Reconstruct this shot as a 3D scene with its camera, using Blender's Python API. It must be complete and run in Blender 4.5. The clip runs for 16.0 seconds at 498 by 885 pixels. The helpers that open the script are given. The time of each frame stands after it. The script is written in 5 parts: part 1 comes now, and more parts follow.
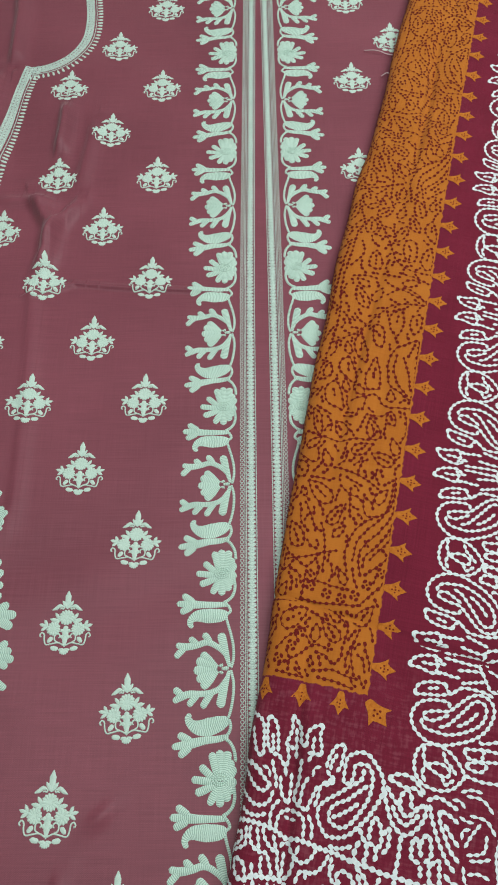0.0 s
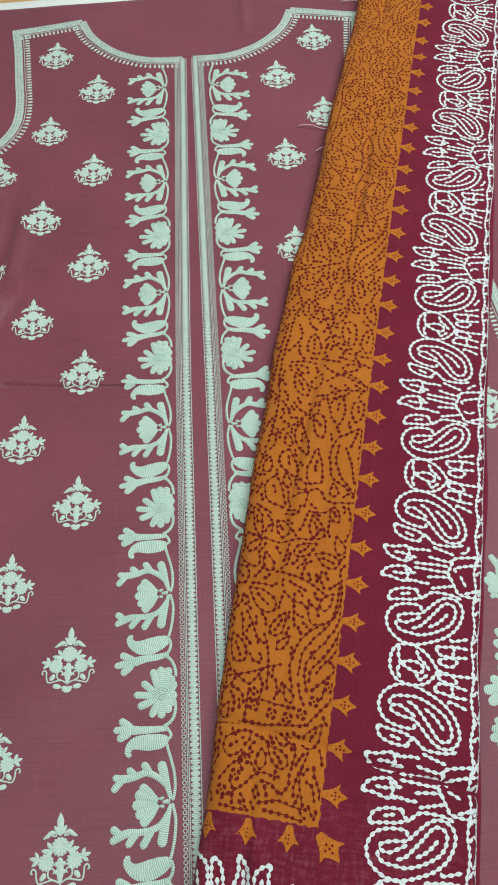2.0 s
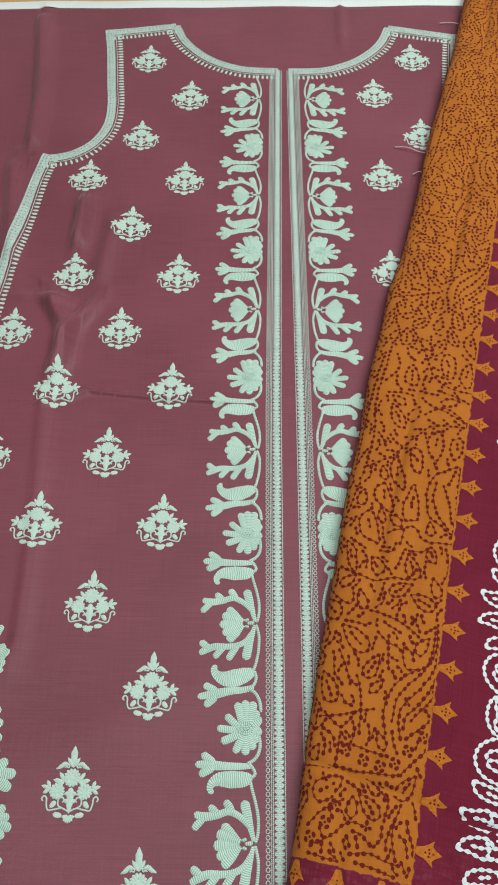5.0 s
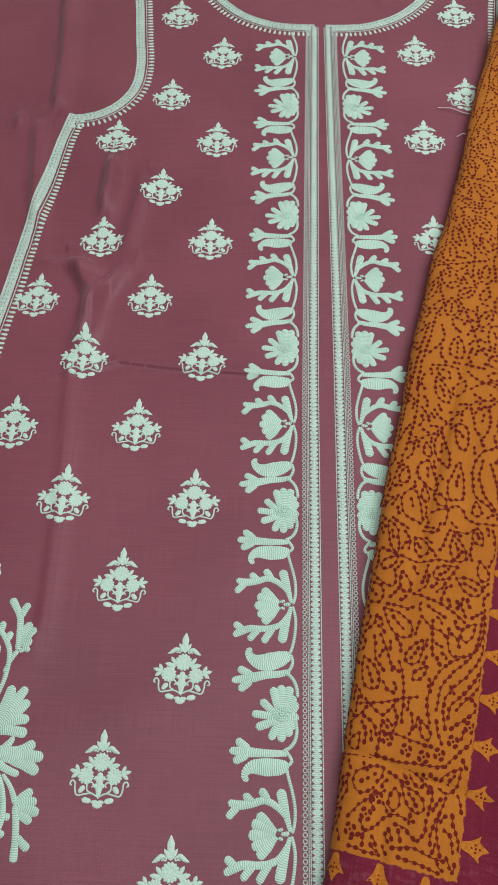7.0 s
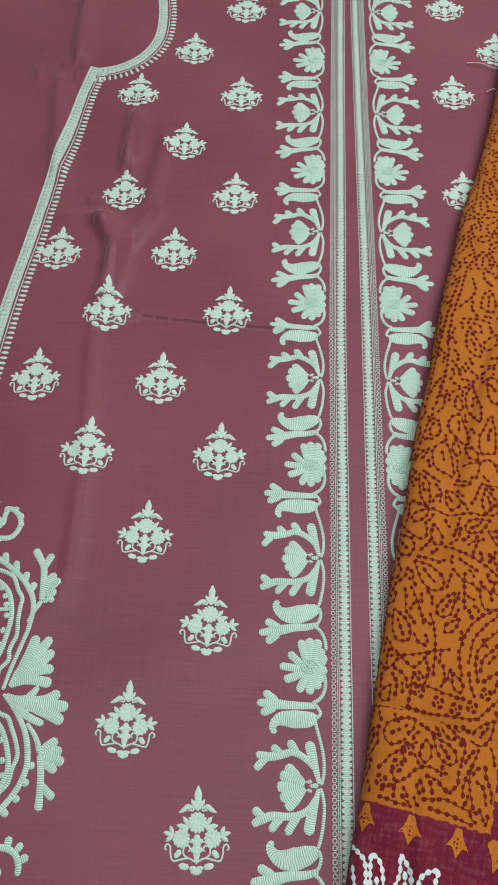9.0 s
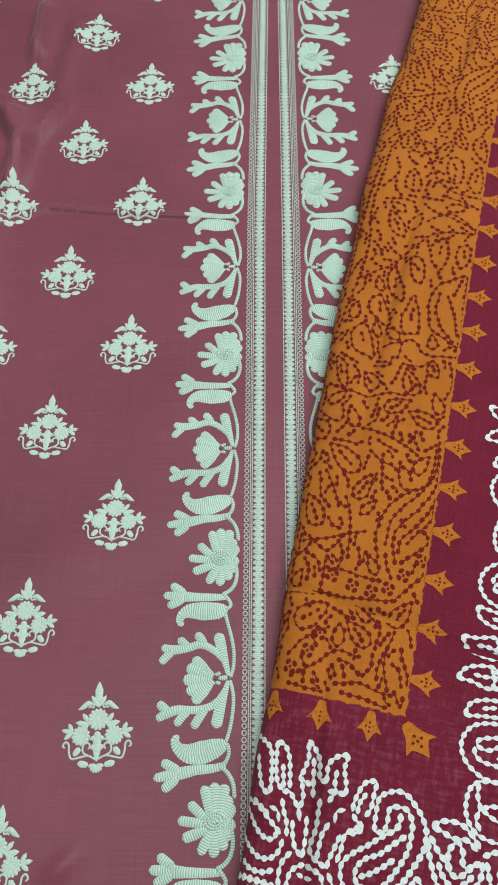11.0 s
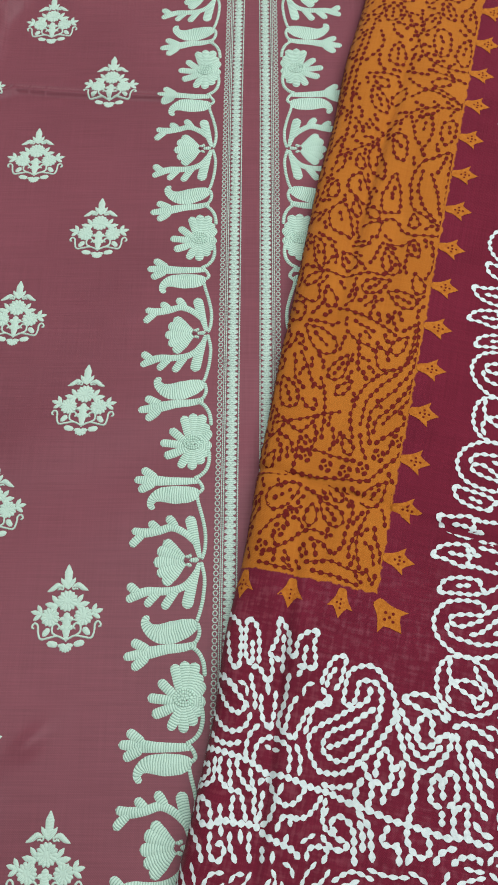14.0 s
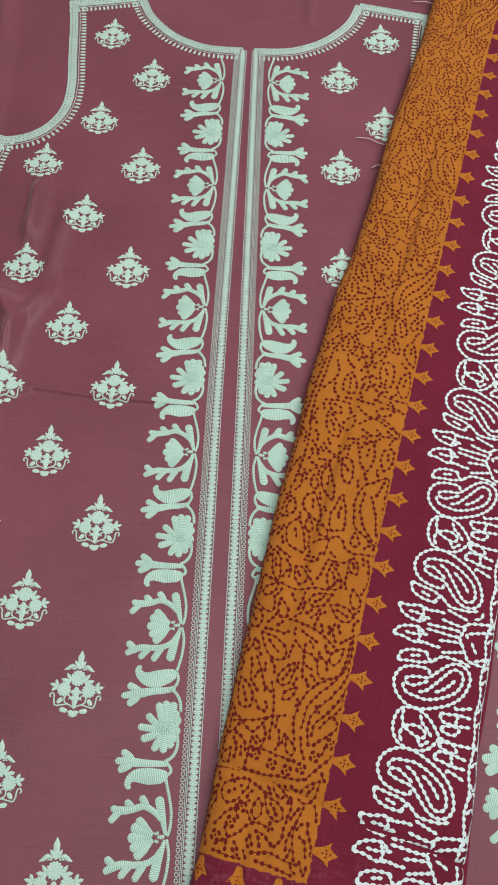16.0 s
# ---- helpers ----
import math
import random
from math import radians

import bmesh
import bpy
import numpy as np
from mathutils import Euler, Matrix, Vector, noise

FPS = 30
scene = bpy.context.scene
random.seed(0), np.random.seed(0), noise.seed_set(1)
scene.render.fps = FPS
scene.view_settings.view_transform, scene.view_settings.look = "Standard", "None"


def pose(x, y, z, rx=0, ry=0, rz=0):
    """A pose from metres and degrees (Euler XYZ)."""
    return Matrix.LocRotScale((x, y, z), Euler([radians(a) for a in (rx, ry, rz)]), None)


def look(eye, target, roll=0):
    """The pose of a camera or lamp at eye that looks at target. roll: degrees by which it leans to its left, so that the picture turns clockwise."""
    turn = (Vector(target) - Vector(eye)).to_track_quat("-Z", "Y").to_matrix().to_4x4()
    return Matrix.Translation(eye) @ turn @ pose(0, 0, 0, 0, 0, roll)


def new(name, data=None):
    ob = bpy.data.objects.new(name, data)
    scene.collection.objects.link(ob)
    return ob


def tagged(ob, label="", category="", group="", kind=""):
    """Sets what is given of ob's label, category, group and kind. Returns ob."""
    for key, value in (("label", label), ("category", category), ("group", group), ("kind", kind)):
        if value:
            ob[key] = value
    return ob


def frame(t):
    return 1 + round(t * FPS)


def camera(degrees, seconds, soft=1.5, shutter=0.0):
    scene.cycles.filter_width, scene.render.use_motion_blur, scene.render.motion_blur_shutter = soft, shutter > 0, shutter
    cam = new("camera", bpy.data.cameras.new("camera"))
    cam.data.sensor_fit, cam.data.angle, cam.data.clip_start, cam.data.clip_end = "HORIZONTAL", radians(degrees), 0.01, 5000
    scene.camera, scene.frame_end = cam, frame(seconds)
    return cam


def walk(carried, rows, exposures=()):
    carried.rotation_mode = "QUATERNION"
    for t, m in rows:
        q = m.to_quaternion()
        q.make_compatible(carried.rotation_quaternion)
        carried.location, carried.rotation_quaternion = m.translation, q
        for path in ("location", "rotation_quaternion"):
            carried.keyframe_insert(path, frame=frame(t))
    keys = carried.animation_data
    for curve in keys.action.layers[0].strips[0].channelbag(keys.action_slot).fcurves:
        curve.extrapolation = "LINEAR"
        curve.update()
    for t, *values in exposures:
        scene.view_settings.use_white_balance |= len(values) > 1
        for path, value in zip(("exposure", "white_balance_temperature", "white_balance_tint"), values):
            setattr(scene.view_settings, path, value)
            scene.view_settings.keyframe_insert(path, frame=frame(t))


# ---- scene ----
cam = camera(34.25, 16.0, soft=1.9)
PATH = [
    (0, (0.007, 0.0045, 0.5991), (-0.0145, 0.8891, -1.1946), -1.94),
    (0.5, (0.0171, 0.0065, 0.6005), (0.0275, 0.9319, -1.1725), -0.98),
    (1, (0.0324, 0.0225, 0.6074), (0.0586, 0.986, -1.145), -1.18),
    (1.5, (0.0426, 0.0405, 0.6045), (0.0708, 1.0234, -1.1371), -1.82),
    (2, (0.0471, 0.0608, 0.5916), (0.0638, 1.0306, -1.1574), -2.66),
    (2.5, (0.0421, 0.0712, 0.5762), (0.0675, 1.0296, -1.179), -1.97),
    (3, (0.0349, 0.0812, 0.5646), (0.055, 1.0258, -1.1982), -1.76),
    (3.5, (0.0178, 0.0816, 0.5721), (0.0374, 1.0252, -1.1912), -1.08),
    (4, (0.007, 0.0799, 0.5799), (0.026, 1.0423, -1.1732), -0.41),
    (4.5, (-0.0091, 0.0825, 0.5866), (0.0003, 1.0676, -1.1539), 0.30),
    (7, (-0.0368, 0.0987, 0.5585), (-0.0754, 1.0261, -1.2131), -0.81),
    (7.5, (-0.0438, 0.0945, 0.5546), (-0.0939, 1.0169, -1.2193), -1.47),
    (8, (-0.0533, 0.0917, 0.5443), (-0.1159, 1.0011, -1.2359), -2.14),
    (8.5, (-0.0569, 0.087, 0.5421), (-0.1281, 0.9893, -1.2413), -2.48),
    (9, (-0.0522, 0.0799, 0.5368), (-0.1032, 0.9807, -1.2481), -1.09),
    (9.5, (-0.0267, 0.0631, 0.5081), (-0.0539, 0.9508, -1.2839), -0.09),
    (10, (-0.0126, 0.053, 0.4936), (-0.0414, 0.9321, -1.3026), -0.78),
    (12.5, (0.0204, 0.0294, 0.4539), (-0.0181, 0.8278, -1.3794), -3.05),
    (13, (0.0219, 0.0267, 0.4453), (-0.0151, 0.7944, -1.4011), -3.06),
    (13.5, (0.0233, 0.0203, 0.4422), (-0.0191, 0.7473, -1.4206), -3.48),
    (14, (0.0238, 0.0124, 0.4496), (-0.0254, 0.742, -1.4119), -3.79),
    (14.5, (0.024, 0.0156, 0.4645), (-0.035, 0.7764, -1.3843), -4.13),
    (15, (0.0241, 0.0366, 0.5453), (-0.0284, 0.8687, -1.2727), -2.60),
    (15.5, (0.0263, 0.0794, 0.5954), (-0.0156, 0.9453, -1.2069), -0.98),
    (16, (0.0331, 0.1301, 0.6211), (0.026, 0.9746, -1.1918), 1.88),
]
walk(cam, [(t, look(eye, target, roll)) for t, eye, target, roll in PATH], exposures=[(0, -0.10), (3, -0.06), (7.5, -0.11), (10, -0.06), (13, -0.02), (15, 0.0), (16, -0.11)])

# ---- light ----
world = bpy.data.worlds.new("world")
scene.world = world
world.use_nodes = True
world.node_tree.nodes["Background"].inputs[0].default_value = (0.75, 0.85, 1.0, 1)
world.node_tree.nodes["Background"].inputs[1].default_value = 0.03
# room lighting is unknown: two added panels, set for brightness and shadow direction
PANELS = [(-0.15, 0.20, 19.0), (1.15, 0.95, 43.0)]
for px_, py_, watts in PANELS:
    lamp = bpy.data.lights.new("assumed_panel_light", "AREA")
    lamp.shape, lamp.size, lamp.size_y, lamp.energy, lamp.color = "RECTANGLE", 1.2, 0.5, watts, (0.94, 1.02, 1.02)
    new("assumed_panel_light", lamp).matrix_world = pose(px_, py_, 1.93)
scene.view_settings.exposure = 0.0


# ---- materials ----
def material(name, rough=0.8, sheen=0.0):
    m = bpy.data.materials.new(name)
    m.use_nodes = True
    n = m.node_tree.nodes
    b = n["Principled BSDF"]
    b.inputs["Roughness"].default_value = rough
    b.inputs["Sheen Weight"].default_value = sheen
    b.inputs["Specular IOR Level"].default_value = 0.25
    return m, n, m.node_tree.links, b


def mathn(n, l, op, a, b=None, c=None):
    k = n.new("ShaderNodeMath")
    k.operation = op
    for i, v in enumerate((a, b, c)):
        if v is None:
            continue
        if isinstance(v, (int, float)):
            k.inputs[i].default_value = v
        else:
            l.new(v, k.inputs[i])
    return k.outputs[0]


def mixc(n, l, f, a, b, mode="MIX"):
    k = n.new("ShaderNodeMix")
    k.data_type, k.blend_type = "RGBA", mode
    for s, v in ((k.inputs[0], f), (k.inputs[6], a), (k.inputs[7], b)):
        if isinstance(v, (int, float)):
            s.default_value = v
        elif isinstance(v, tuple):
            s.default_value = (*v, 1)
        else:
            l.new(v, s)
    return k.outputs[2]


def noisen(n, l, vec, scale, detail=3.0, stretch=None):
    k = n.new("ShaderNodeTexNoise")
    k.inputs["Scale"].default_value, k.inputs["Detail"].default_value = scale, detail
    if stretch:
        mp = n.new("ShaderNodeMapping")
        mp.inputs["Scale"].default_value = stretch
        l.new(vec, mp.inputs[0])
        vec = mp.outputs[0]
    l.new(vec, k.inputs["Vector"])
    return k.outputs["Fac"]


def ramp(n, l, f, lo, hi, a=0.0, b=1.0):
    k = n.new("ShaderNodeMapRange")
    l.new(f, k.inputs[0])
    for i, v in enumerate((lo, hi, a, b)):
        k.inputs[i + 1].default_value = v
    return k.outputs[0]


def weave(n, l, vec, pitch):
    """Two crossed sets of threads."""
    sep = n.new("ShaderNodeSeparateXYZ")
    l.new(vec, sep.inputs[0])
    k = 2 * math.pi / pitch
    wx = mathn(n, l, "SINE", mathn(n, l, "MULTIPLY", sep.outputs[0], k))
    wy = mathn(n, l, "SINE", mathn(n, l, "MULTIPLY", sep.outputs[1], k))
    return mathn(n, l, "MULTIPLY", wx, wy), sep


def bumpn(n, l, b, height, dist, strength=1.0):
    k = n.new("ShaderNodeBump")
    k.inputs["Distance"].default_value, k.inputs["Strength"].default_value = dist, strength
    l.new(height, k.inputs["Height"])
    l.new(k.outputs[0], b.inputs["Normal"])


def cloth(name, colour, dark, sheen=0.25):
    """Woven satin cotton with slubs along both ways and faint uneven dye."""
    m, n, l, b = material(name, 0.50, sheen)
    tc = n.new("ShaderNodeTexCoord").outputs["Object"]
    w, _ = weave(n, l, tc, 0.0011)
    slub_x = noisen(n, l, tc, 1.0, 2.0, (25, 1400, 1))
    slub_y = noisen(n, l, tc, 1.0, 2.0, (1400, 25, 1))
    big = noisen(n, l, tc, 7.0, 3.0)
    f = mathn(n, l, "ADD", mathn(n, l, "MULTIPLY", slub_x, 0.5), mathn(n, l, "MULTIPLY", slub_y, 0.28))
    f = mathn(n, l, "ADD", f, mathn(n, l, "MULTIPLY", big, 0.62))
    l.new(mixc(n, l, ramp(n, l, f, 0.44, 0.96), dark, colour), b.inputs["Base Color"])
    b.inputs["Sheen Tint"].default_value = (1.0, 0.85, 0.88, 1)
    bumpn(n, l, b, mathn(n, l, "ADD", w, mathn(n, l, "MULTIPLY", slub_x, 4.0)), 0.00003, 0.6)
    return m


def thread(name, colour, dark, pitch, relief=0.00014, speck=0.7, grain=2600.0):
    """Chain stitch: ribs across the stroke, drawn from the length along it."""
    m, n, l, b = material(name, 0.5, 0.15)
    uv = n.new("ShaderNodeTexCoord").outputs["UV"]
    ob = n.new("ShaderNodeTexCoord").outputs["Object"]
    sep = n.new("ShaderNodeSeparateXYZ")
    l.new(uv, sep.inputs[0])
    wob = mathn(n, l, "MULTIPLY", noisen(n, l, ob, 260.0, 2.0), 0.0011)
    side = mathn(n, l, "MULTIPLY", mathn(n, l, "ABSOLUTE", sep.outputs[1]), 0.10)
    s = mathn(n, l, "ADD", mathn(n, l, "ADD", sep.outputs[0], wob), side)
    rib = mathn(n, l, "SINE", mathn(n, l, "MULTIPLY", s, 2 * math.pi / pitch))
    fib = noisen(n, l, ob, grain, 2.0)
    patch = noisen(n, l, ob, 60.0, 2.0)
    # groove shade between the ribs goes into the colour, besides the bump
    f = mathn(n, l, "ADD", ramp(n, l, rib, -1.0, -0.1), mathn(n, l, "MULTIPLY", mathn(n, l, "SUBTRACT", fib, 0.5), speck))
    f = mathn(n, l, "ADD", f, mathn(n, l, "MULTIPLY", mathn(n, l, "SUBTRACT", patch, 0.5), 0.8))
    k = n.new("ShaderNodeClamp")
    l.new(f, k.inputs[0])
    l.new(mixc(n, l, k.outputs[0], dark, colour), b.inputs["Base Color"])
    bumpn(n, l, b, rib, relief, 0.7)
    return m


MAROON = cloth("maroon_satin", (0.236, 0.062, 0.086), (0.140, 0.033, 0.048), 0.18)
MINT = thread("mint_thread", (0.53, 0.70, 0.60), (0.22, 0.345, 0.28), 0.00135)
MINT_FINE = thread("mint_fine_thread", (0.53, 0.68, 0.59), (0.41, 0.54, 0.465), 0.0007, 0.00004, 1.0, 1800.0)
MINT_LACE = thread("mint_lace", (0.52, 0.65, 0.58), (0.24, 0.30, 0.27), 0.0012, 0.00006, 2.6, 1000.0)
WHITE_EDGE = cloth("white_selvage", (0.80, 0.82, 0.80), (0.66, 0.69, 0.67), 0.1)
LOOSE = cloth("loose_thread", (0.62, 0.52, 0.52), (0.5, 0.4, 0.4), 0.1)


def printed(name, colour, dark, patchy=0.5):
    m, n, l, b = material(name, 0.85, 0.03)
    b.inputs["Specular IOR Level"].default_value = 0.12
    uv = n.new("ShaderNodeTexCoord").outputs["Object"]
    w, _ = weave(n, l, uv, 0.0009)
    f = mathn(n, l, "ADD", ramp(n, l, noisen(n, l, uv, 500.0, 3.0), 0.3, 0.7), mathn(n, l, "MULTIPLY", w, 0.2))
    k = n.new("ShaderNodeClamp")
    l.new(mathn(n, l, "MULTIPLY", f, 1.0), k.inputs[0])
    l.new(mixc(n, l, mathn(n, l, "MULTIPLY", k.outputs[0], 1.0), dark, colour), b.inputs["Base Color"])
    bumpn(n, l, b, w, 0.00008, 0.5)
    return m


WHITE_INK = printed("white_print", (0.70, 0.76, 0.76), (0.58, 0.64, 0.65))
DARK_INK = printed("dark_red_print", (0.112, 0.008, 0.008), (0.160, 0.016, 0.009))
ORANGE_INK = printed("orange_print", (0.50, 0.165, 0.022), (0.37, 0.105, 0.012))
B0 = 0.0955


def dupatta_cloth():
    """Deep wine muslin with a dyed orange centre field; UV holds metres across and along the shawl."""
    m, n, l, b = material("wine_and_orange_muslin", 0.85, 0.04)
    b.inputs["Specular IOR Level"].default_value = 0.12
    uv = n.new("ShaderNodeTexCoord").outputs["UV"]
    w, sep = weave(n, l, uv, 0.0010)
    wig = mathn(n, l, "MULTIPLY", mathn(n, l, "SUBTRACT", noisen(n, l, uv, 190.0, 3.0), 0.5), 0.0045)
    a = mathn(n, l, "ADD", sep.outputs[0], wig)
    bb = mathn(n, l, "ADD", sep.outputs[1], wig)
    field = mathn(n, l, "MULTIPLY", ramp(n, l, a, -0.0003, 0.0003, 1.0, 0.0), ramp(n, l, bb, B0 - 0.0003, B0 + 0.0003))
    slub_x = noisen(n, l, uv, 1.0, 2.0, (20, 1300, 1))
    slub_y = noisen(n, l, uv, 1.0, 2.0, (1300, 20, 1))
    slub = mathn(n, l, "MULTIPLY", mathn(n, l, "ADD", slub_x, slub_y), 0.5)
    big = noisen(n, l, uv, 28.0, 3.0)
    f = mathn(n, l, "ADD", mathn(n, l, "MULTIPLY", slub, 1.0), mathn(n, l, "MULTIPLY", big, 0.6))
    f = ramp(n, l, f, 0.45, 1.15)
    orange = mixc(n, l, f, (0.37, 0.105, 0.012), (0.50, 0.165, 0.022))
    wine = mixc(n, l, f, (0.108, 0.008, 0.020), (0.192, 0.016, 0.039))
    # thin single layer near the corner lets pale fluff through
    fluff = mathn(n, l, "ADD", noisen(n, l, uv, 1.0, 3.0, (90, 420, 1)), noisen(n, l, uv, 1.0, 3.0, (420, 90, 1)))
    thin = mathn(n, l, "MULTIPLY", ramp(n, l, sep.outputs[1], B0 + 0.04, B0 - 0.01), ramp(n, l, fluff, 0.98, 1.30))
    wine = mixc(n, l, mathn(n, l, "MULTIPLY", thin, 0.35), wine, (0.30, 0.09, 0.12))
    l.new(mixc(n, l, field, wine, orange), b.inputs["Base Color"])
    bumpn(n, l, b, mathn(n, l, "ADD", w, mathn(n, l, "MULTIPLY", slub, 3.0)), 0.0001, 0.8)
    return m


DUPATTA = dupatta_cloth()


def plain(name, a, b_, scale, rough, stretch=None, bump=0.0003):
    m, n, l, b = material(name, rough)
    tc = n.new("ShaderNodeTexCoord").outputs["Object"]
    f = noisen(n, l, tc, scale, 5.0, stretch)
    l.new(mixc(n, l, ramp(n, l, f, 0.3, 0.7), a, b_), b.inputs["Base Color"])
    bumpn(n, l, b, noisen(n, l, tc, scale * 3, 4.0, stretch), bump, 0.5)
    return m


TABLE = plain("tan_laminate", (0.50, 0.27, 0.12), (0.58, 0.34, 0.17), 3.0, 0.5, (1, 14, 14))
PLASTER = plain("wall_paint", (0.72, 0.72, 0.69), (0.78, 0.78, 0.75), 4.0, 0.9)
FLOOR = plain("floor_stone", (0.42, 0.40, 0.37), (0.52, 0.50, 0.46), 5.0, 0.5)
LAMP_CASE = plain("lamp_case", (0.75, 0.75, 0.75), (0.8, 0.8, 0.8), 8.0, 0.4)


# ---- mesh kit ----
def obj(name, verts, faces, mat, parent=None, uvs=None, label="", smooth=True):
    me = bpy.data.meshes.new(name)
    me.from_pydata([tuple(v) for v in verts], [], faces)
    if uvs is not None:
        lay = me.uv_layers.new(name="UVMap")
        idx = np.empty(len(me.loops), dtype=np.int32)
        me.loops.foreach_get("vertex_index", idx)
        lay.data.foreach_set("uv", np.asarray(uvs, dtype=np.float32)[idx].ravel())
    if smooth:
        me.polygons.foreach_set("use_smooth", [True] * len(me.polygons))
    me.materials.append(mat)
    ob = new(name, me)
    ob.parent = parent
    if label:
        ob["label"] = label
    return ob


def box(name, x0, x1, y0, y1, z0, z1, mat, parent=None, bevel=0.0):
    bm = bmesh.new()
    bmesh.ops.create_cube(bm, size=1, matrix=Matrix.Translation(((x0 + x1) / 2, (y0 + y1) / 2, (z0 + z1) / 2)) @ Matrix.Diagonal((x1 - x0, y1 - y0, z1 - z0, 1)))
    if bevel:
        bmesh.ops.bevel(bm, geom=bm.edges[:], offset=bevel, segments=2, affect="EDGES")
    me = bpy.data.meshes.new(name)
    bm.to_mesh(me)
    bm.free()
    me.materials.append(mat)
    ob = new(name, me)
    ob.parent = parent
    return ob


def curve(pts, step, closed=False):
    """A smooth line through the points, at even steps; also how far along the points each sample lies."""
    p = np.asarray(pts, float)
    n = len(p)
    if closed:
        p = np.vstack([p[-1], p, p[0], p[1]])
        segs = n
    else:
        p = np.vstack([2 * p[0] - p[1], p, 2 * p[-1] - p[-2]])
        segs = n - 1
    t = np.linspace(0, 1, 12, endpoint=False)[:, None]
    out, par = [], []
    for i in range(segs):
        a, b, c, d = p[i : i + 4]
        out.append(0.5 * (2 * b + (c - a) * t + (2 * a - 5 * b + 4 * c - d) * t**2 + (3 * b - a - 3 * c + d) * t**3))
        par.append(i + t[:, 0])
    out.append(p[segs + 1][None])
    par.append([segs])
    q, k = np.vstack(out), np.concatenate(par)
    s = np.concatenate([[0], np.cumsum(np.linalg.norm(np.diff(q, axis=0), axis=1))])
    m = max(3, int(round(s[-1] / step)) + 1)
    e = np.linspace(0, s[-1], m)
    return np.stack([np.interp(e, s, q[:, 0]), np.interp(e, s, q[:, 1])], 1), np.interp(e, s, k), e


DOME = (np.array([-1, -0.62, 0, 0.62, 1.0]), np.array([-0.3, 0.78, 1.0, 0.78, -0.3]))
FLAT = (np.array([-1, 0, 1.0]), np.array([1.0, 1.0, 1.0]))


class Patch:
    """Collects strokes laid on a cloth; v holds x, y and the height over the cloth."""

    def __init__(self):
        self.v, self.f, self.uv, self.n = [], [], [], 0

    def stroke(self, pts, w, h=0.0006, step=0.0007, ends=(1, 1), shape=DOME, lift=0.0, beads=None, closed=False):
        q, k, e = curve(pts, step, closed)
        w = np.atleast_1d(np.asarray(w, float))
        hw = np.interp(k, np.linspace(0, len(pts) - (0 if closed else 1), len(w)), w) / 2
        ln = e[-1]
        if not closed:
            for on, d, r in ((ends[0], e, hw[0]), (ends[1], ln - e, hw[-1])):
                if on:
                    r = min(max(r, 1e-5), ln * 0.5)
                    hw = hw * np.sqrt(np.clip(1 - np.clip((r - d) / r, 0, 1) ** 2, 0.0, 1))
        if beads:
            pitch, neck = beads
            cnt = max(1, round(ln / pitch))
            ph = (e / ln * cnt) % 1.0
            hw = hw * (neck + (1 - neck) * np.clip(np.sin(np.pi * ph), 0, 1) ** 1.1)
        hw = np.maximum(hw, 2e-5)
        t = np.gradient(q, axis=0)
        t /= np.linalg.norm(t, axis=1)[:, None] + 1e-12
        nrm = np.stack([-t[:, 1], t[:, 0]], 1)
        off, hh = shape
        m = len(off)
        xy = q[:, None, :] + nrm[:, None, :] * (hw[:, None] * off[None, :])[..., None]
        hz = lift + h * hh[None, :] * np.clip(hw / (hw.max() + 1e-9), 0.35, 1)[:, None]
        self.v.append(np.concatenate([xy, np.broadcast_to(hz[..., None], xy.shape[:2] + (1,))], 2).reshape(-1, 3))
        self.uv.append(np.stack([np.broadcast_to(e[:, None], xy.shape[:2]), hw[:, None] * off[None, :]], 2).reshape(-1, 2))
        r = len(q)
        for i in range(r - 1):
            a = self.n + i * m
            for j in range(m - 1):
                self.f.append((a + j + m, a + j + m + 1, a + j + 1, a + j))
        self.n += r * m

    def blob(self, c, r, ang=0.0, ratio=1.0, h=0.0003, sides=8, lift=0.0):
        th = np.linspace(0, 2 * np.pi, sides, endpoint=False)
        x, y = np.cos(th) * r, np.sin(th) * r * ratio
        ca, sa = math.cos(ang), math.sin(ang)
        rim = np.stack([c[0] + ca * x - sa * y, c[1] + sa * x + ca * y, np.full(sides, lift + h * 0.9)], 1)
        self.v.append(np.vstack([[c[0], c[1], lift + h], rim]))
        self.uv.append(np.vstack([[0, 0], np.stack([x, y], 1)]))
        for i in range(sides):
            self.f.append((self.n, self.n + 1 + i, self.n + 1 + (i + 1) % sides))
        self.n += sides + 1

    def poly(self, pts, h=0.0003):
        """A flat shape that its middle can see all of."""
        p = np.asarray(pts, float)
        c = p.mean(0)
        self.v.append(np.vstack([[*c, h], np.column_stack([p, np.full(len(p), h)])]))
        self.uv.append(np.vstack([c, p]))
        for i in range(len(p)):
            self.f.append((self.n, self.n + 1 + i, self.n + 1 + (i + 1) % len(p)))
        self.n += len(p) + 1

    def data(self):
        return np.vstack(self.v), self.f, np.vstack(self.uv)


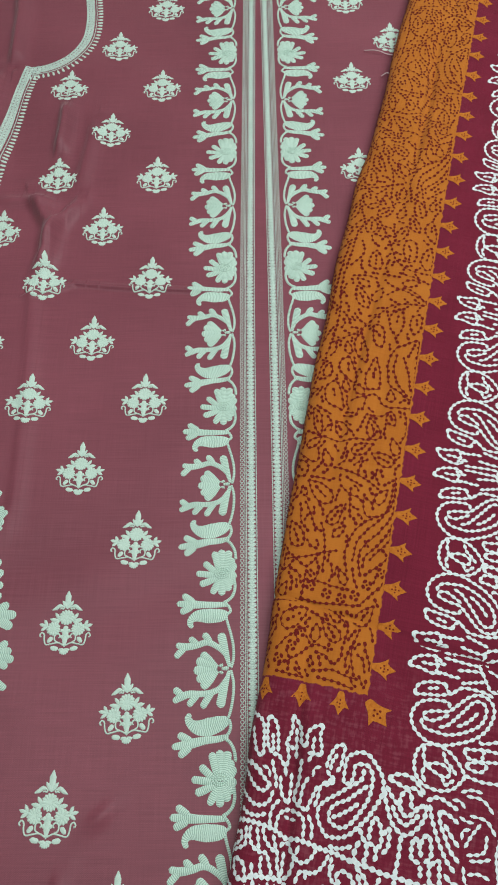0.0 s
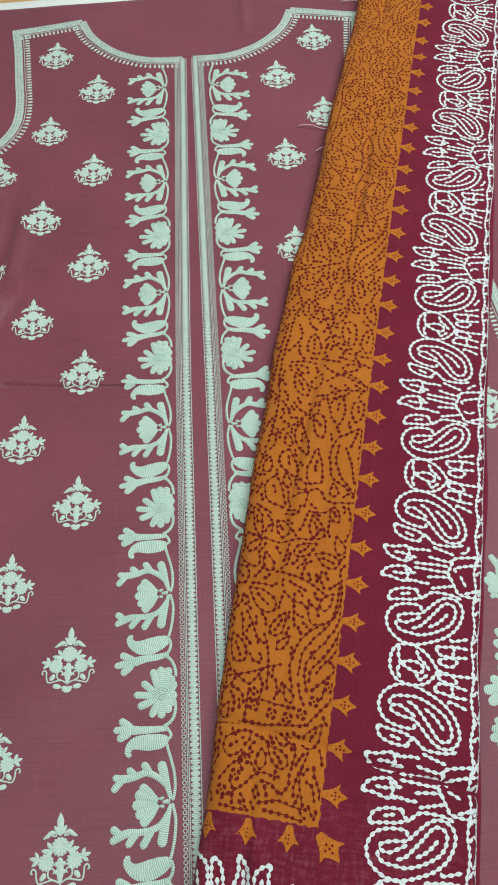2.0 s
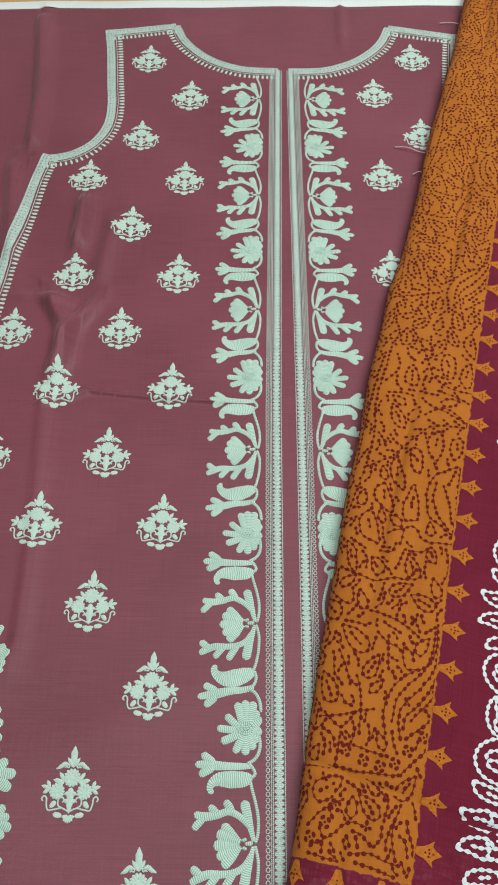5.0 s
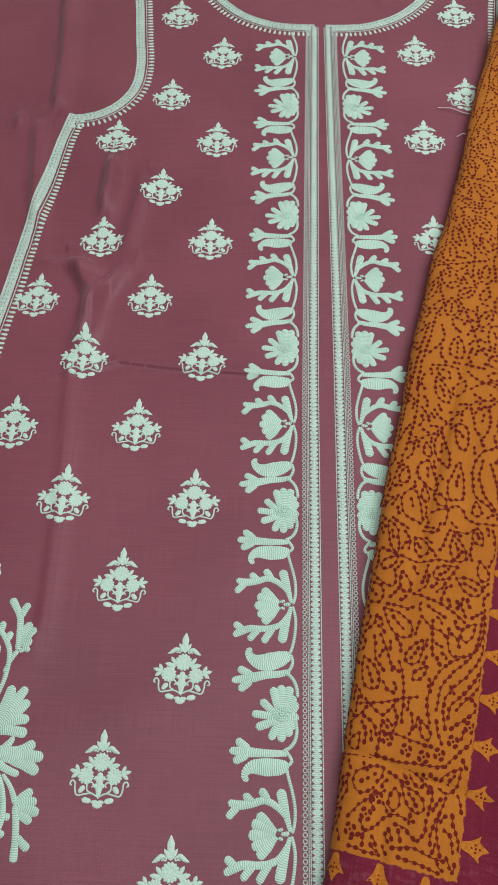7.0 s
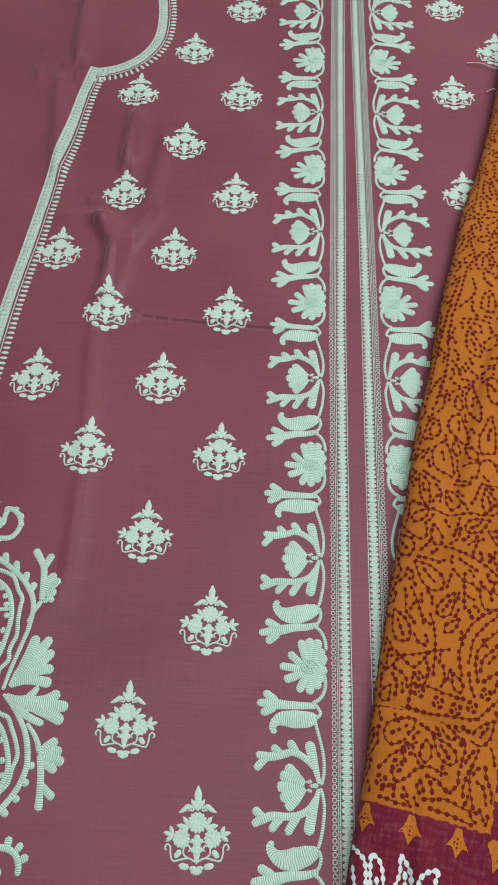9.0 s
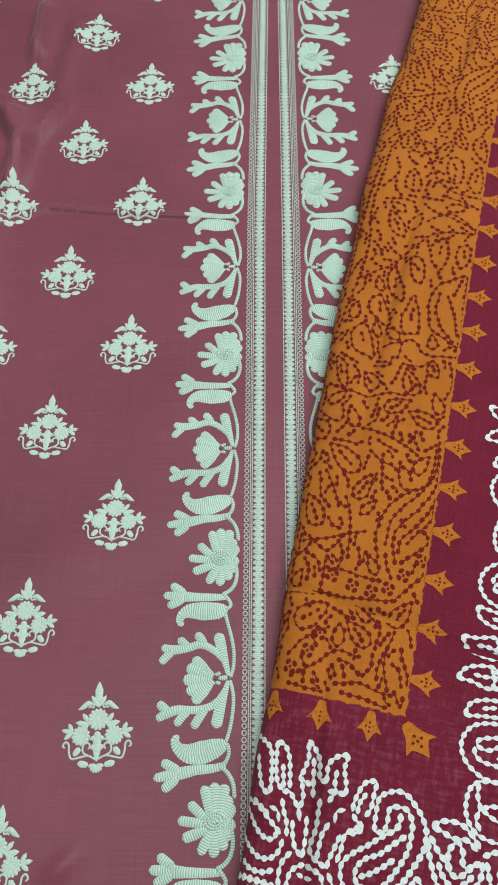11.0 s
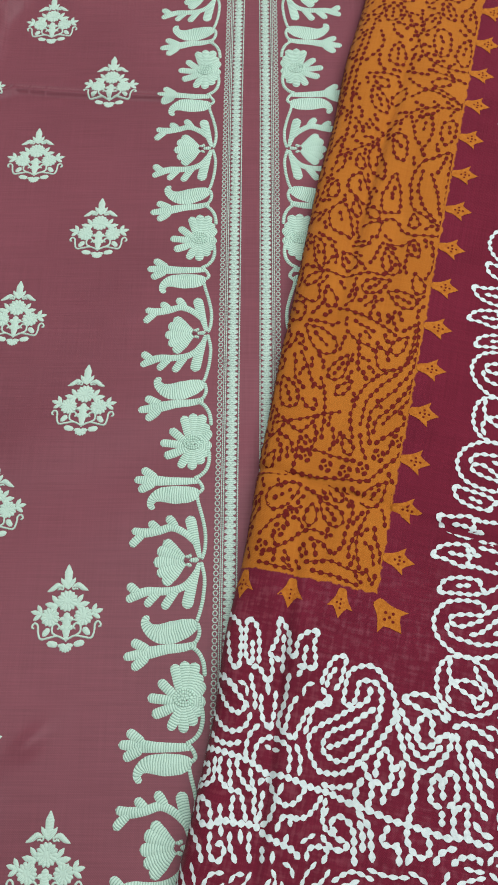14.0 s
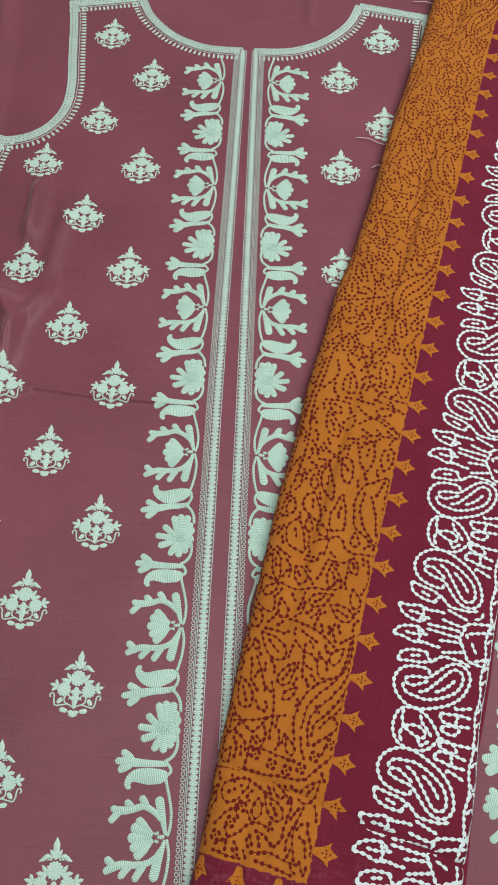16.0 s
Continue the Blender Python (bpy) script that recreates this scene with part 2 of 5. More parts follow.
def lay(name, patch, surface, mat, parent, move=None, label=""):
    """Lays a patch on a cloth: move turns its own plane into the cloth's."""
    v, f, uv = patch.data()
    if move is not None:
        x, y = move(v[:, 0], v[:, 1])
        v = np.stack([x, y, v[:, 2]], 1)
        if np.linalg.det([[move(1, 0)[0] - move(0, 0)[0], move(0, 1)[0] - move(0, 0)[0]], [move(1, 0)[1] - move(0, 0)[1], move(0, 1)[1] - move(0, 0)[1]]]) < 0:
            f = [t[::-1] for t in f]
    return obj(name, surface(v[:, 0], v[:, 1], v[:, 2]), f, mat, parent, uv, label)


# ---- room ----
FZ = -0.765
tagged(box("floor", -3, 3, -3, 3, FZ - 0.1, FZ, FLOOR), "plain grey stone floor under the table", "floor", kind="structure")
tagged(box("ceiling", -3, 3, -3, 3, 2.0, 2.1, PLASTER), "plain white painted ceiling", "ceiling", kind="structure")
for nm, b in (("wall_north", (-3.1, 3.1, 3, 3.1)), ("wall_south", (-3.1, 3.1, -3.1, -3)), ("wall_east", (3, 3.1, -3, 3)), ("wall_west", (-3.1, -3, -3, 3))):
    tagged(box(nm, *b, FZ - 0.1, 2.1, PLASTER), "plain off-white painted wall", "wall", kind="structure")
# unseen housings to go with the added lamps
for px_, py_, _w in PANELS:
    fx = tagged(new("assumed_ceiling_light"), "assumed white rectangular ceiling light panel, out of view, switched on", "ceiling light", group="ceiling lights")
    fx.location = (px_, py_, 1.95)
    box("housing", -0.64, 0.64, -0.29, 0.29, 0.0, 0.05, LAMP_CASE, fx, 0.004)
table = tagged(new("table"), "tan laminate table that carries the cloths", "table")
table.location = (0, 0, FZ)
box("tabletop", -0.9, 0.9, -0.75, 1.6, 0.725, 0.7625, TABLE, table, 0.004)
for lx in (-0.82, 0.82):
    for ly in (-0.67, 1.52):
        box("leg", lx - 0.03, lx + 0.03, ly - 0.03, ly + 0.03, 0.0, 0.725, TABLE, table, 0.003)


# ---- the shirt piece ----
CX = 0.012


def crease(x, y, line, steep, soft, height):
    """A fold along a bent line: steep on the hand towards -x, soft on the other."""
    best = np.zeros(np.shape(x))
    for (x0, y0), (x1, y1) in zip(line, line[1:]):
        dx, dy = x1 - x0, y1 - y0
        ln = math.hypot(dx, dy)
        s = np.clip(((x - x0) * dx + (y - y0) * dy) / ln, 0, ln)
        ex, ey = x - x0 - s * dx / ln, y - y0 - s * dy / ln
        side = (x - x0) * dy - (y - y0) * dx
        side = side * (1 if dy >= 0 else -1)
        best = np.maximum(best, np.exp(-(ex**2 + ey**2) / np.where(side < 0, 1.5 * steep, soft) ** 2))
    (xa, ya), (xb, yb) = line[0], line[-1]
    fade = np.clip(np.minimum(np.hypot(x - xa, y - ya), np.hypot(x - xb, y - yb)) / 0.02, 0.15, 1)
    return 1.6 * height * best * fade


CREASES = (
    (((-0.270, 0.99), (-0.260, 0.917), (-0.252, 0.835), (-0.251, 0.75)), 0.0035, 0.012, 0.0050),
    (((-0.187, 0.70), (-0.187, 0.66), (-0.190, 0.615)), 0.0035, 0.010, 0.0055),
    (((-0.212, 0.572), (-0.190, 0.532), (-0.189, 0.498), (-0.198, 0.470)), 0.0035, 0.011, 0.0055),
    (((-0.160, 0.565), (-0.182, 0.529), (-0.192, 0.500)), 0.003, 0.008, 0.0040),
    (((-0.172, 0.554), (-0.204, 0.560), (-0.250, 0.566)), 0.003, 0.007, 0.0024),
    (((-0.267, 0.749), (-0.258, 0.67), (-0.249, 0.60)), 0.004, 0.011, 0.0034),
    (((-0.154, 0.673), (-0.160, 0.62), (-0.166, 0.573)), 0.004, 0.010, 0.0022),
    (((-0.287, 0.76), (-0.284, 0.725)), 0.003, 0.007, 0.0030),
    (((-0.198, 0.47), (-0.192, 0.39), (-0.189, 0.313), (-0.188, 0.247), (-0.193, 0.227), (-0.206, 0.215)), 0.0035, 0.009, 0.0011),
    (((-0.025, 0.452), (-0.105, 0.4565), (-0.16, 0.463), (-0.215, 0.445)), 0.0016, 0.004, 0.0013),
    (((-0.090, 0.032), (-0.115, 0.008)), 0.002, 0.005, 0.0022),
    (((-0.124, -0.012), (-0.140, -0.06)), 0.0025, 0.007, 0.0026),
    (((0.078, 0.93), (0.080, 1.02)), 0.002, 0.005, 0.0024),
)


def shirt_height(x, y):
    x, y = np.asarray(x, float), np.asarray(y, float)
    z = 0.0005 * np.sin(9 * x + 3 * np.sin(5 * y)) + 0.0004 * np.sin(14 * y + 6 * x)
    for line, steep, soft, height in CREASES:
        z = z + crease(x, y, line, steep, soft, height)
    z = z + 0.0012 * np.sin(31 * x + 2.2 * y + 1.5 * np.sin(7 * y)) * np.exp(-(((x + 0.23) / 0.09) ** 2))
    z = z + 0.0005 * np.sin(38 * x + 5 * np.sin(17 * y)) * np.sin(11 * y + 3) ** 2
    return 1.25 * z + 0.0016


def on_shirt(x, y, h):
    return np.stack([x, y, shirt_height(x, y) + h], 1)


shirt = tagged(new("shirt_fabric"), "maroon satin cotton shirt piece with mint embroidery, spread out flat", "fabric")


def sheet(name, xs, ys, height, mat, parent, under):
    gx, gy = np.meshgrid(xs, ys)
    z = height(gx, gy)
    top = np.stack([gx, gy, z], 2).reshape(-1, 3)
    nx, ny = len(xs), len(ys)
    f = [(j * nx + i, j * nx + i + 1, (j + 1) * nx + i + 1, (j + 1) * nx + i) for j in range(ny - 1) for i in range(nx - 1)]
    rim = [i for i in range(nx)] + [j * nx + nx - 1 for j in range(1, ny)] + [(ny - 1) * nx + i for i in range(nx - 2, -1, -1)] + [j * nx for j in range(ny - 2, 0, -1)]
    low = top[rim].copy()
    low[:, 2] = under
    k, m = len(top), len(rim)
    f += [(rim[i], k + i, k + (i + 1) % m, rim[(i + 1) % m]) for i in range(m)]
    f.append(tuple(k + i for i in range(m))[::-1])
    return obj(name, np.vstack([top, low]), f, mat, parent)


TOPY = 1.007


body = sheet("cloth", np.union1d(np.linspace(-0.60, 0.66, 316), np.linspace(-0.31, -0.13, 151)), np.union1d(np.linspace(-0.45, TOPY, 366), np.linspace(0.443, 0.471, 36)), shirt_height, MAROON, shirt, -0.002)
for v in body.data.vertices:
    if v.co.y > TOPY - 0.02:
        v.co.y += 0.035 * v.co.x * (v.co.y - TOPY + 0.02) / 0.02
edge = Patch()
edge.stroke([(-0.60, TOPY + 0.006 - 0.021), (-0.2, TOPY + 0.0005), (0.2, TOPY + 0.0145), (0.66, TOPY + 0.0305)], 0.014, 0.0006, 0.004, (0, 0))
lay("selvage", edge, on_shirt, WHITE_EDGE, shirt, label="white woven selvage strip")


def petal(p, a, b, w, h=0.0004, lift=0.0, root=0.35, tip=0.45):
    """A leaf from a to b: narrow at the root, widest past the middle, narrowed at its tip."""
    a, b = np.asarray(a, float), np.asarray(b, float)
    p.stroke([a, a + (b - a) * 0.33, a + (b - a) * 0.68, b], [w * root, w * 0.9, w, w * tip], h, 0.0008, lift=lift)


MM = 0.001


def bloom(p, cx, cy, r, n, turn=0.0, h=0.00045):
    p.blob((cx, cy), r * 0.80, h=h * 0.75, sides=18)
    for i in range(n):
        t = turn + 2 * math.pi * i / n
        d = np.array([math.cos(t), math.sin(t)])
        petal(p, np.array([cx, cy]) + d * r * 0.22, np.array([cx, cy]) + d * r, 2.2 * r * math.pi / n * 0.80, h, 0.0001 * (i % 2), 0.4, 0.9)
    p.blob((cx, cy), r * 0.26, h=h * 1.3, sides=10)


def sprig_motif():
    """The small bouquet that is strewn over the shirt, tip up, origin in its middle flower."""
    p = Patch()
    petal(p, (0, 7 * MM), (0, 22 * MM), 5.4 * MM, tip=0.12)
    for s in (-1, 1):
        petal(p, (0.4 * s * MM, 7.5 * MM), (4.4 * s * MM, 14 * MM), 2.8 * MM, tip=0.15)
        petal(p, (0.8 * s * MM, 8.2 * MM), (2.6 * s * MM, 13 * MM), 2.8 * MM, tip=0.3)
        p.stroke([(3 * s * MM, 8.6 * MM), (6 * s * MM, 9.6 * MM), (9 * s * MM, 7.6 * MM), (12.2 * s * MM, 6.0 * MM)], [1.4 * MM, 3.6 * MM, 3.2 * MM, 0.7 * MM], 0.0007, 0.0008)
        p.stroke([(6.2 * s * MM, 6.8 * MM), (4.8 * s * MM, 7.6 * MM), (3.2 * s * MM, 7.0 * MM), (2.8 * s * MM, 8.6 * MM), (5 * s * MM, 9.4 * MM)], 1.2 * MM, 0.0006, 0.0007)
        petal(p, (4.6 * s * MM, -2.2 * MM), (9.2 * s * MM, 4.0 * MM), 3.2 * MM, tip=0.15)
        petal(p, (5.2 * s * MM, -2.6 * MM), (13.2 * s * MM, -1.0 * MM), 3.6 * MM, tip=0.15)
        petal(p, (5.2 * s * MM, -2.6 * MM), (9.8 * s * MM, -4.4 * MM), 3.0 * MM, tip=0.3)
        for tx, ty in ((21.2, -5.0), (17.2, -1.4), (19.6, -10.2)):
            petal(p, (14.6 * s * MM, -6.8 * MM), (tx * s * MM, ty * MM), 3.0 * MM, tip=0.15)
        p.stroke([(0, -22 * MM), (5 * s * MM, -19.6 * MM), (10 * s * MM, -20.4 * MM), (14.6 * s * MM, -21 * MM), (16.2 * s * MM, -17.4 * MM), (16.6 * s * MM, -13.2 * MM), (18.6 * s * MM, -11.8 * MM), (20 * s * MM, -14.0 * MM), (18.4 * s * MM, -15.2 * MM)], 1.35 * MM, 0.0006, 0.0008)
        p.stroke([(4.6 * s * MM, -19.8 * MM), (8.0 * s * MM, -17.6 * MM), (8.0 * s * MM, -13.6 * MM), (5.4 * s * MM, -12.6 * MM), (4.0 * s * MM, -14.6 * MM), (5.4 * s * MM, -16.0 * MM)], 1.35 * MM, 0.0006, 0.0008)
        petal(p, (13.6 * s * MM, -19.4 * MM), (9.8 * s * MM, -15.0 * MM), 4.0 * MM, root=0.6, tip=0.6)
        petal(p, (4.4 * s * MM, -24.6 * MM), (11 * s * MM, -23.4 * MM), 4.2 * MM, root=0.7, tip=0.5)
        p.stroke([(1.5 * s * MM, -10.6 * MM), (5.5 * s * MM, -10.4 * MM)], 1.2 * MM, 0.0006)
        for ty in (-9.2, -14.0):
            petal(p, (0.5 * s * MM, (ty - 2) * MM), (3.9 * s * MM, ty * MM), 3.4 * MM, root=0.7, tip=0.7)
    petal(p, (0, -23 * MM), (0, -6 * MM), 5.4 * MM, root=0.25, tip=0.7)
    for t in (-170, -135, -112, -90, -68, -45, -10):
        d = np.array([math.cos(radians(t)), math.sin(radians(t))])
        petal(p, np.array([0, -24.5 * MM]), np.array([0, -24.5 * MM]) + d * 4.6 * MM, 2.6 * MM, root=0.7, tip=0.7)
    return p


SPRIG = sprig_motif()
BLOOMS = [Patch(), Patch(), Patch()]
bloom(BLOOMS[0], 0, 0.4 * MM, 6.4 * MM, 14)
bloom(BLOOMS[1], 9.8 * MM, -8.6 * MM, 5.7 * MM, 13, 0.2)
bloom(BLOOMS[2], -9.8 * MM, -8.6 * MM, 5.7 * MM, 13, 0.4)
SPOTS = [(0, n) for n in range(-1, 7)] + [(1, n) for n in range(-1, 7)] + [(2, n) for n in range(2, 6)] + [(3, 2), (3, 3)]
rng = np.random.default_rng(4)
for side in (-1, 1):
    for k, n in SPOTS:
        x0 = CX + side * (0.1012 + 0.0488 * k)
        y0 = (0.1150 if k % 2 == 0 else 0.1765) + 0.12635 * n - 0.0218
        if side > 0:
            x0, y0 = x0 - 0.0018 - 0.0024 * (k == 1), y0 + 0.0075
        if side < 0:
            x0 += 0.0012 * max(0.0, 1 - y0 / 0.55)
        t = radians(rng.normal(0, 1.2))
        sc = rng.normal(0.945, 0.012)
        mv = lambda x, y, x0=x0, y0=y0, t=t, sc=sc: (x0 + sc * (x * math.cos(t) - y * math.sin(t)), y0 + sc * (x * math.sin(t) + y * math.cos(t)))
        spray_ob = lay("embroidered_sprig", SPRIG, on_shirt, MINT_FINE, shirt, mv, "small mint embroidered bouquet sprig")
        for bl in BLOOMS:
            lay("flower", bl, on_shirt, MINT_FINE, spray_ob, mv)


# the border beside the front opening: u points away from the opening, v along it; millimetres
def mm(*pts):
    return [(u * MM, v * MM) for u, v in pts]


def border_leaf_fan():
    p = Patch()
    p.stroke(mm((33.7, 0.4), (40.3, 5.2), (46.0, 10.4)), [2.0 * MM, 6.5 * MM, 7.0 * MM], 0.00055, lift=0.0)
    p.stroke(mm((33.5, -2.6), (39.4, -8.6), (45.4, -14.7)), [2.0 * MM, 6.5 * MM, 7.0 * MM], 0.00055, lift=6e-05)
    p.stroke(mm((34.0, -0.5), (41.9, 2.4), (49.6, 5.1)), [2.3 * MM, 7.0 * MM, 7.0 * MM], 0.00055, lift=0.00012)
    p.stroke(mm((33.9, -2.1), (41.7, -5.8), (49.2, -9.2)), [2.3 * MM, 7.0 * MM, 6.5 * MM], 0.00055, lift=0.0)
    p.stroke(mm((34.3, -1.3), (42.7, -1.8), (51.5, -2.3)), [2.6 * MM, 7.4 * MM, 6.5 * MM], 0.00055, lift=6e-05)
    p.stroke(mm((30.4, 2.7), (31.3, 1.2), (33.6, 1.2)), [2.4 * MM, 2.3 * MM, 1.5 * MM], 0.00055, lift=0.00012)
    p.stroke(mm((30.2, -4.9), (31.2, -3.5), (33.4, -3.6)), [2.4 * MM, 2.3 * MM, 1.5 * MM], 0.00055, lift=0.0)
    p.stroke(mm((31.3, -1.1), (25.8, -0.6)), [2.1 * MM, 3.5 * MM], 0.00055, lift=6e-05)
    return p


def border_upper_branch():
    p = Patch()
    p.stroke(mm((25.2, 0.1), (27.3, 7.7), (29.8, 16.6), (31.9, 24.8)), [2.4 * MM, 4.4 * MM, 6.7 * MM, 7.4 * MM], 0.00055, lift=0.0)
    p.stroke(mm((27.3, 7.9), (33.9, 14.4), (41.7, 17.8), (49.7, 15.7), (57.8, 14.7), (64.8, 16.2)), [2.9 * MM, 4.2 * MM, 4.6 * MM, 5.0 * MM, 5.9 * MM, 4.2 * MM], 0.00055, lift=6e-05)
    p.stroke(mm((57.7, 14.1), (61.9, 10.3), (65, 6.7)), [4.2 * MM, 5.0 * MM, 4.6 * MM], 0.00055, lift=0.00012)
    p.stroke(mm((48.6, 16.1), (51.9, 18.7), (55, 21.3)), [4.2 * MM, 5.5 * MM, 5.3 * MM], 0.00055, lift=0.0)
    p.stroke(mm((38.9, 17.4), (41.9, 21.2), (44.7, 24.6)), [4.2 * MM, 5.5 * MM, 5.3 * MM], 0.00055, lift=6e-05)
    return p


def border_lower_branch():
    p = Patch()
    p.stroke(mm((25.5, -2.1), (27.6, -10), (30.2, -19), (32, -28.2)), [2.4 * MM, 4.4 * MM, 7.0 * MM, 7.4 * MM], 0.00055, lift=0.0)
    p.stroke(mm((27, -6.6), (31.9, -14.2), (38.4, -17.7), (46, -18.6), (53.6, -18.6), (59.8, -20.6), (65.7, -23.9)), [2.4 * MM, 4.1 * MM, 4.6 * MM, 4.7 * MM, 5.3 * MM, 5.9 * MM, 4.2 * MM], 0.00055, lift=6e-05)
    p.stroke(mm((58.6, -19.9), (62.2, -17.1), (65.2, -14.6)), [4.6 * MM, 5.3 * MM, 4.6 * MM], 0.00055, lift=0.00012)
    p.stroke(mm((47.3, -19), (51.2, -22.5), (54.8, -27)), [4.4 * MM, 5.3 * MM, 5.3 * MM], 0.00055, lift=0.0)
    p.stroke(mm((37.4, -17.3), (41.1, -22.2), (45, -28.4)), [4.2 * MM, 5.3 * MM, 5.3 * MM], 0.00055, lift=6e-05)
    return p


def border_upper_paisley():
    p = Patch()
    p.stroke(mm((26.4, 39.2), (32.4, 37.7), (40.6, 37.4), (48.4, 37.5), (53.2, 35.3), (54.7, 31.5), (52.6, 28.5)), [5.9 * MM, 10.9 * MM, 12.3 * MM, 9.9 * MM, 6.4 * MM, 4.6 * MM, 3.5 * MM], 0.00055, lift=0.0)
    return p


def border_lower_paisley():
    p = Patch()
    p.stroke(mm((25.4, -35.9), (32, -38.6), (39.3, -40.9), (46.4, -41.5), (52.1, -39.1), (54.5, -34.9), (52.4, -32.2)), [5.9 * MM, 11.7 * MM, 13.8 * MM, 11.7 * MM, 7.4 * MM, 5.0 * MM, 3.5 * MM], 0.00055, lift=0.0)
    return p


def border_upper_finger_leaf():
    p = Patch()
    p.stroke(mm((26.5, 46.1), (35.9, 45.8), (45.9, 45.9), (54.2, 46.4), (65.3, 47)), [3.9 * MM, 5.0 * MM, 5.9 * MM, 7.4 * MM, 4.6 * MM], 0.00055, lift=0.0)
    p.stroke(mm((52.1, 47.6), (56.5, 50.7), (61, 53.9)), [5.3 * MM, 5.6 * MM, 5.3 * MM], 0.00055, lift=6e-05)
    p.stroke(mm((52.7, 45.2), (57.5, 42.6), (62.4, 40)), [5.3 * MM, 5.6 * MM, 5.0 * MM], 0.00055, lift=0.00012)
    return p


def border_lower_finger_leaf():
    p = Patch()
    p.stroke(mm((25.6, -47.1), (33.3, -49.1), (42.5, -50), (51.7, -51.9), (65.4, -54.3)), [3.9 * MM, 5.0 * MM, 5.9 * MM, 7.4 * MM, 4.6 * MM], 0.00055, lift=0.0)
    p.stroke(mm((51.3, -50.9), (56.4, -48.2), (61.5, -45.8)), [5.3 * MM, 5.6 * MM, 5.3 * MM], 0.00055, lift=6e-05)
    p.stroke(mm((52.1, -53.6), (56.3, -57.2), (60.4, -60.5)), [5.3 * MM, 5.6 * MM, 5.0 * MM], 0.00055, lift=0.00012)
    return p


def border_upper_stem(short=False):
    p = Patch()
    p.stroke(mm((24.2, -0.7), (22.6, 6), (22.6, 14.7), (24.4, 23.6), (26.9, 32.1), (28, 36.9)), [2.3 * MM, 2.3 * MM, 2.3 * MM, 2.3 * MM, 2.3 * MM, 2.3 * MM], 0.00055, lift=0.0)
    if short:
        return p
    p.stroke(mm((27.3, 38.4), (24.8, 41), (26.2, 44.5), (29.2, 47.7)), [2.3 * MM, 2.3 * MM, 2.3 * MM, 2.3 * MM], 0.00055, lift=6e-05)
    p.stroke(mm((30.2, 47.3), (25.6, 49.9), (22.4, 54.6), (21.5, 62), (24, 72)), [2.4 * MM, 2.4 * MM, 2.4 * MM, 2.3 * MM, 2.3 * MM], 0.00055, lift=0.00012)
    return p


def border_lower_stem():
    p = Patch()
    p.stroke(mm((24.5, -1.7), (22.4, -11.1), (22.9, -21.7), (24.6, -30.4), (26.3, -35.5)), [2.3 * MM, 2.3 * MM, 2.3 * MM, 2.3 * MM, 2.3 * MM], 0.00055, lift=0.0)
    p.stroke(mm((25.7, -35.5), (24.4, -40.7), (26.1, -45.7), (30.1, -48.1)), [2.3 * MM, 2.3 * MM, 2.3 * MM, 2.3 * MM], 0.00055, lift=6e-05)
    p.stroke(mm((30.1, -47.7), (25.1, -51.1), (21.9, -56.7), (20.8, -64.1)), [2.4 * MM, 2.4 * MM, 2.4 * MM, 2.3 * MM], 0.00055, lift=0.00012)
    return p


def border_flower():
    p = Patch()
    p.stroke(mm((31.5, -77.1), (34.4, -68.1), (37.8, -57.7)), [3.9 * MM, 6.7 * MM, 5.9 * MM], 0.00055, lift=0.0)
    p.stroke(mm((30.6, -76.3), (31.3, -65.7), (32, -56.1)), [3.9 * MM, 6.7 * MM, 5.9 * MM], 0.00055, lift=6e-05)
    p.stroke(mm((29.4, -76.3), (27.8, -65.7), (25.9, -56.8)), [3.9 * MM, 6.7 * MM, 5.9 * MM], 0.00055, lift=0.00012)
    p.stroke(mm((33.3, -77), (39.2, -71.8), (45.5, -66.2)), [3.2 * MM, 5.6 * MM, 5.9 * MM], 0.00055, lift=0.0)
    p.stroke(mm((33.6, -77.4), (42.4, -76), (51.2, -75)), [3.2 * MM, 5.3 * MM, 5.3 * MM], 0.00055, lift=6e-05)
    p.stroke(mm((33.5, -78.3), (41.4, -81.5), (48.4, -84)), [3.2 * MM, 5.6 * MM, 5.6 * MM], 0.00055, lift=0.00012)
    p.stroke(mm((32.3, -79.3), (35.8, -85.4), (38.9, -91.4)), [3.5 * MM, 6.4 * MM, 5.3 * MM], 0.00055, lift=0.0)
    p.stroke(mm((31.1, -79.3), (31.2, -85.9), (31.6, -92.7)), [3.5 * MM, 6.4 * MM, 5.6 * MM], 0.00055, lift=6e-05)
    p.stroke(mm((29.6, -78.7), (27.7, -83.8), (26, -89.2)), [3.9 * MM, 6.7 * MM, 5.6 * MM], 0.00055, lift=0.00012)
    p.stroke(mm((28.4, -77.9), (25.3, -81.3), (24.3, -85.1)), [5.3 * MM, 7.0 * MM, 5.3 * MM], 0.00055, lift=0.0)
    p.stroke(mm((29.5, -76.3), (24.6, -71.4), (20.8, -67.4)), [5.3 * MM, 7.8 * MM, 5.0 * MM], 0.00055, lift=6e-05)
    p.stroke(mm((29.5, -77.1), (24.2, -77.1), (20, -77.5)), [5.3 * MM, 8.1 * MM, 4.6 * MM], 0.00055, lift=0.00012)
    p.stroke(mm((28.5, -74.7), (25.3, -68.2), (23.9, -62.4)), [5.3 * MM, 7.4 * MM, 6.4 * MM], 0.00055, lift=0.0)
    return p


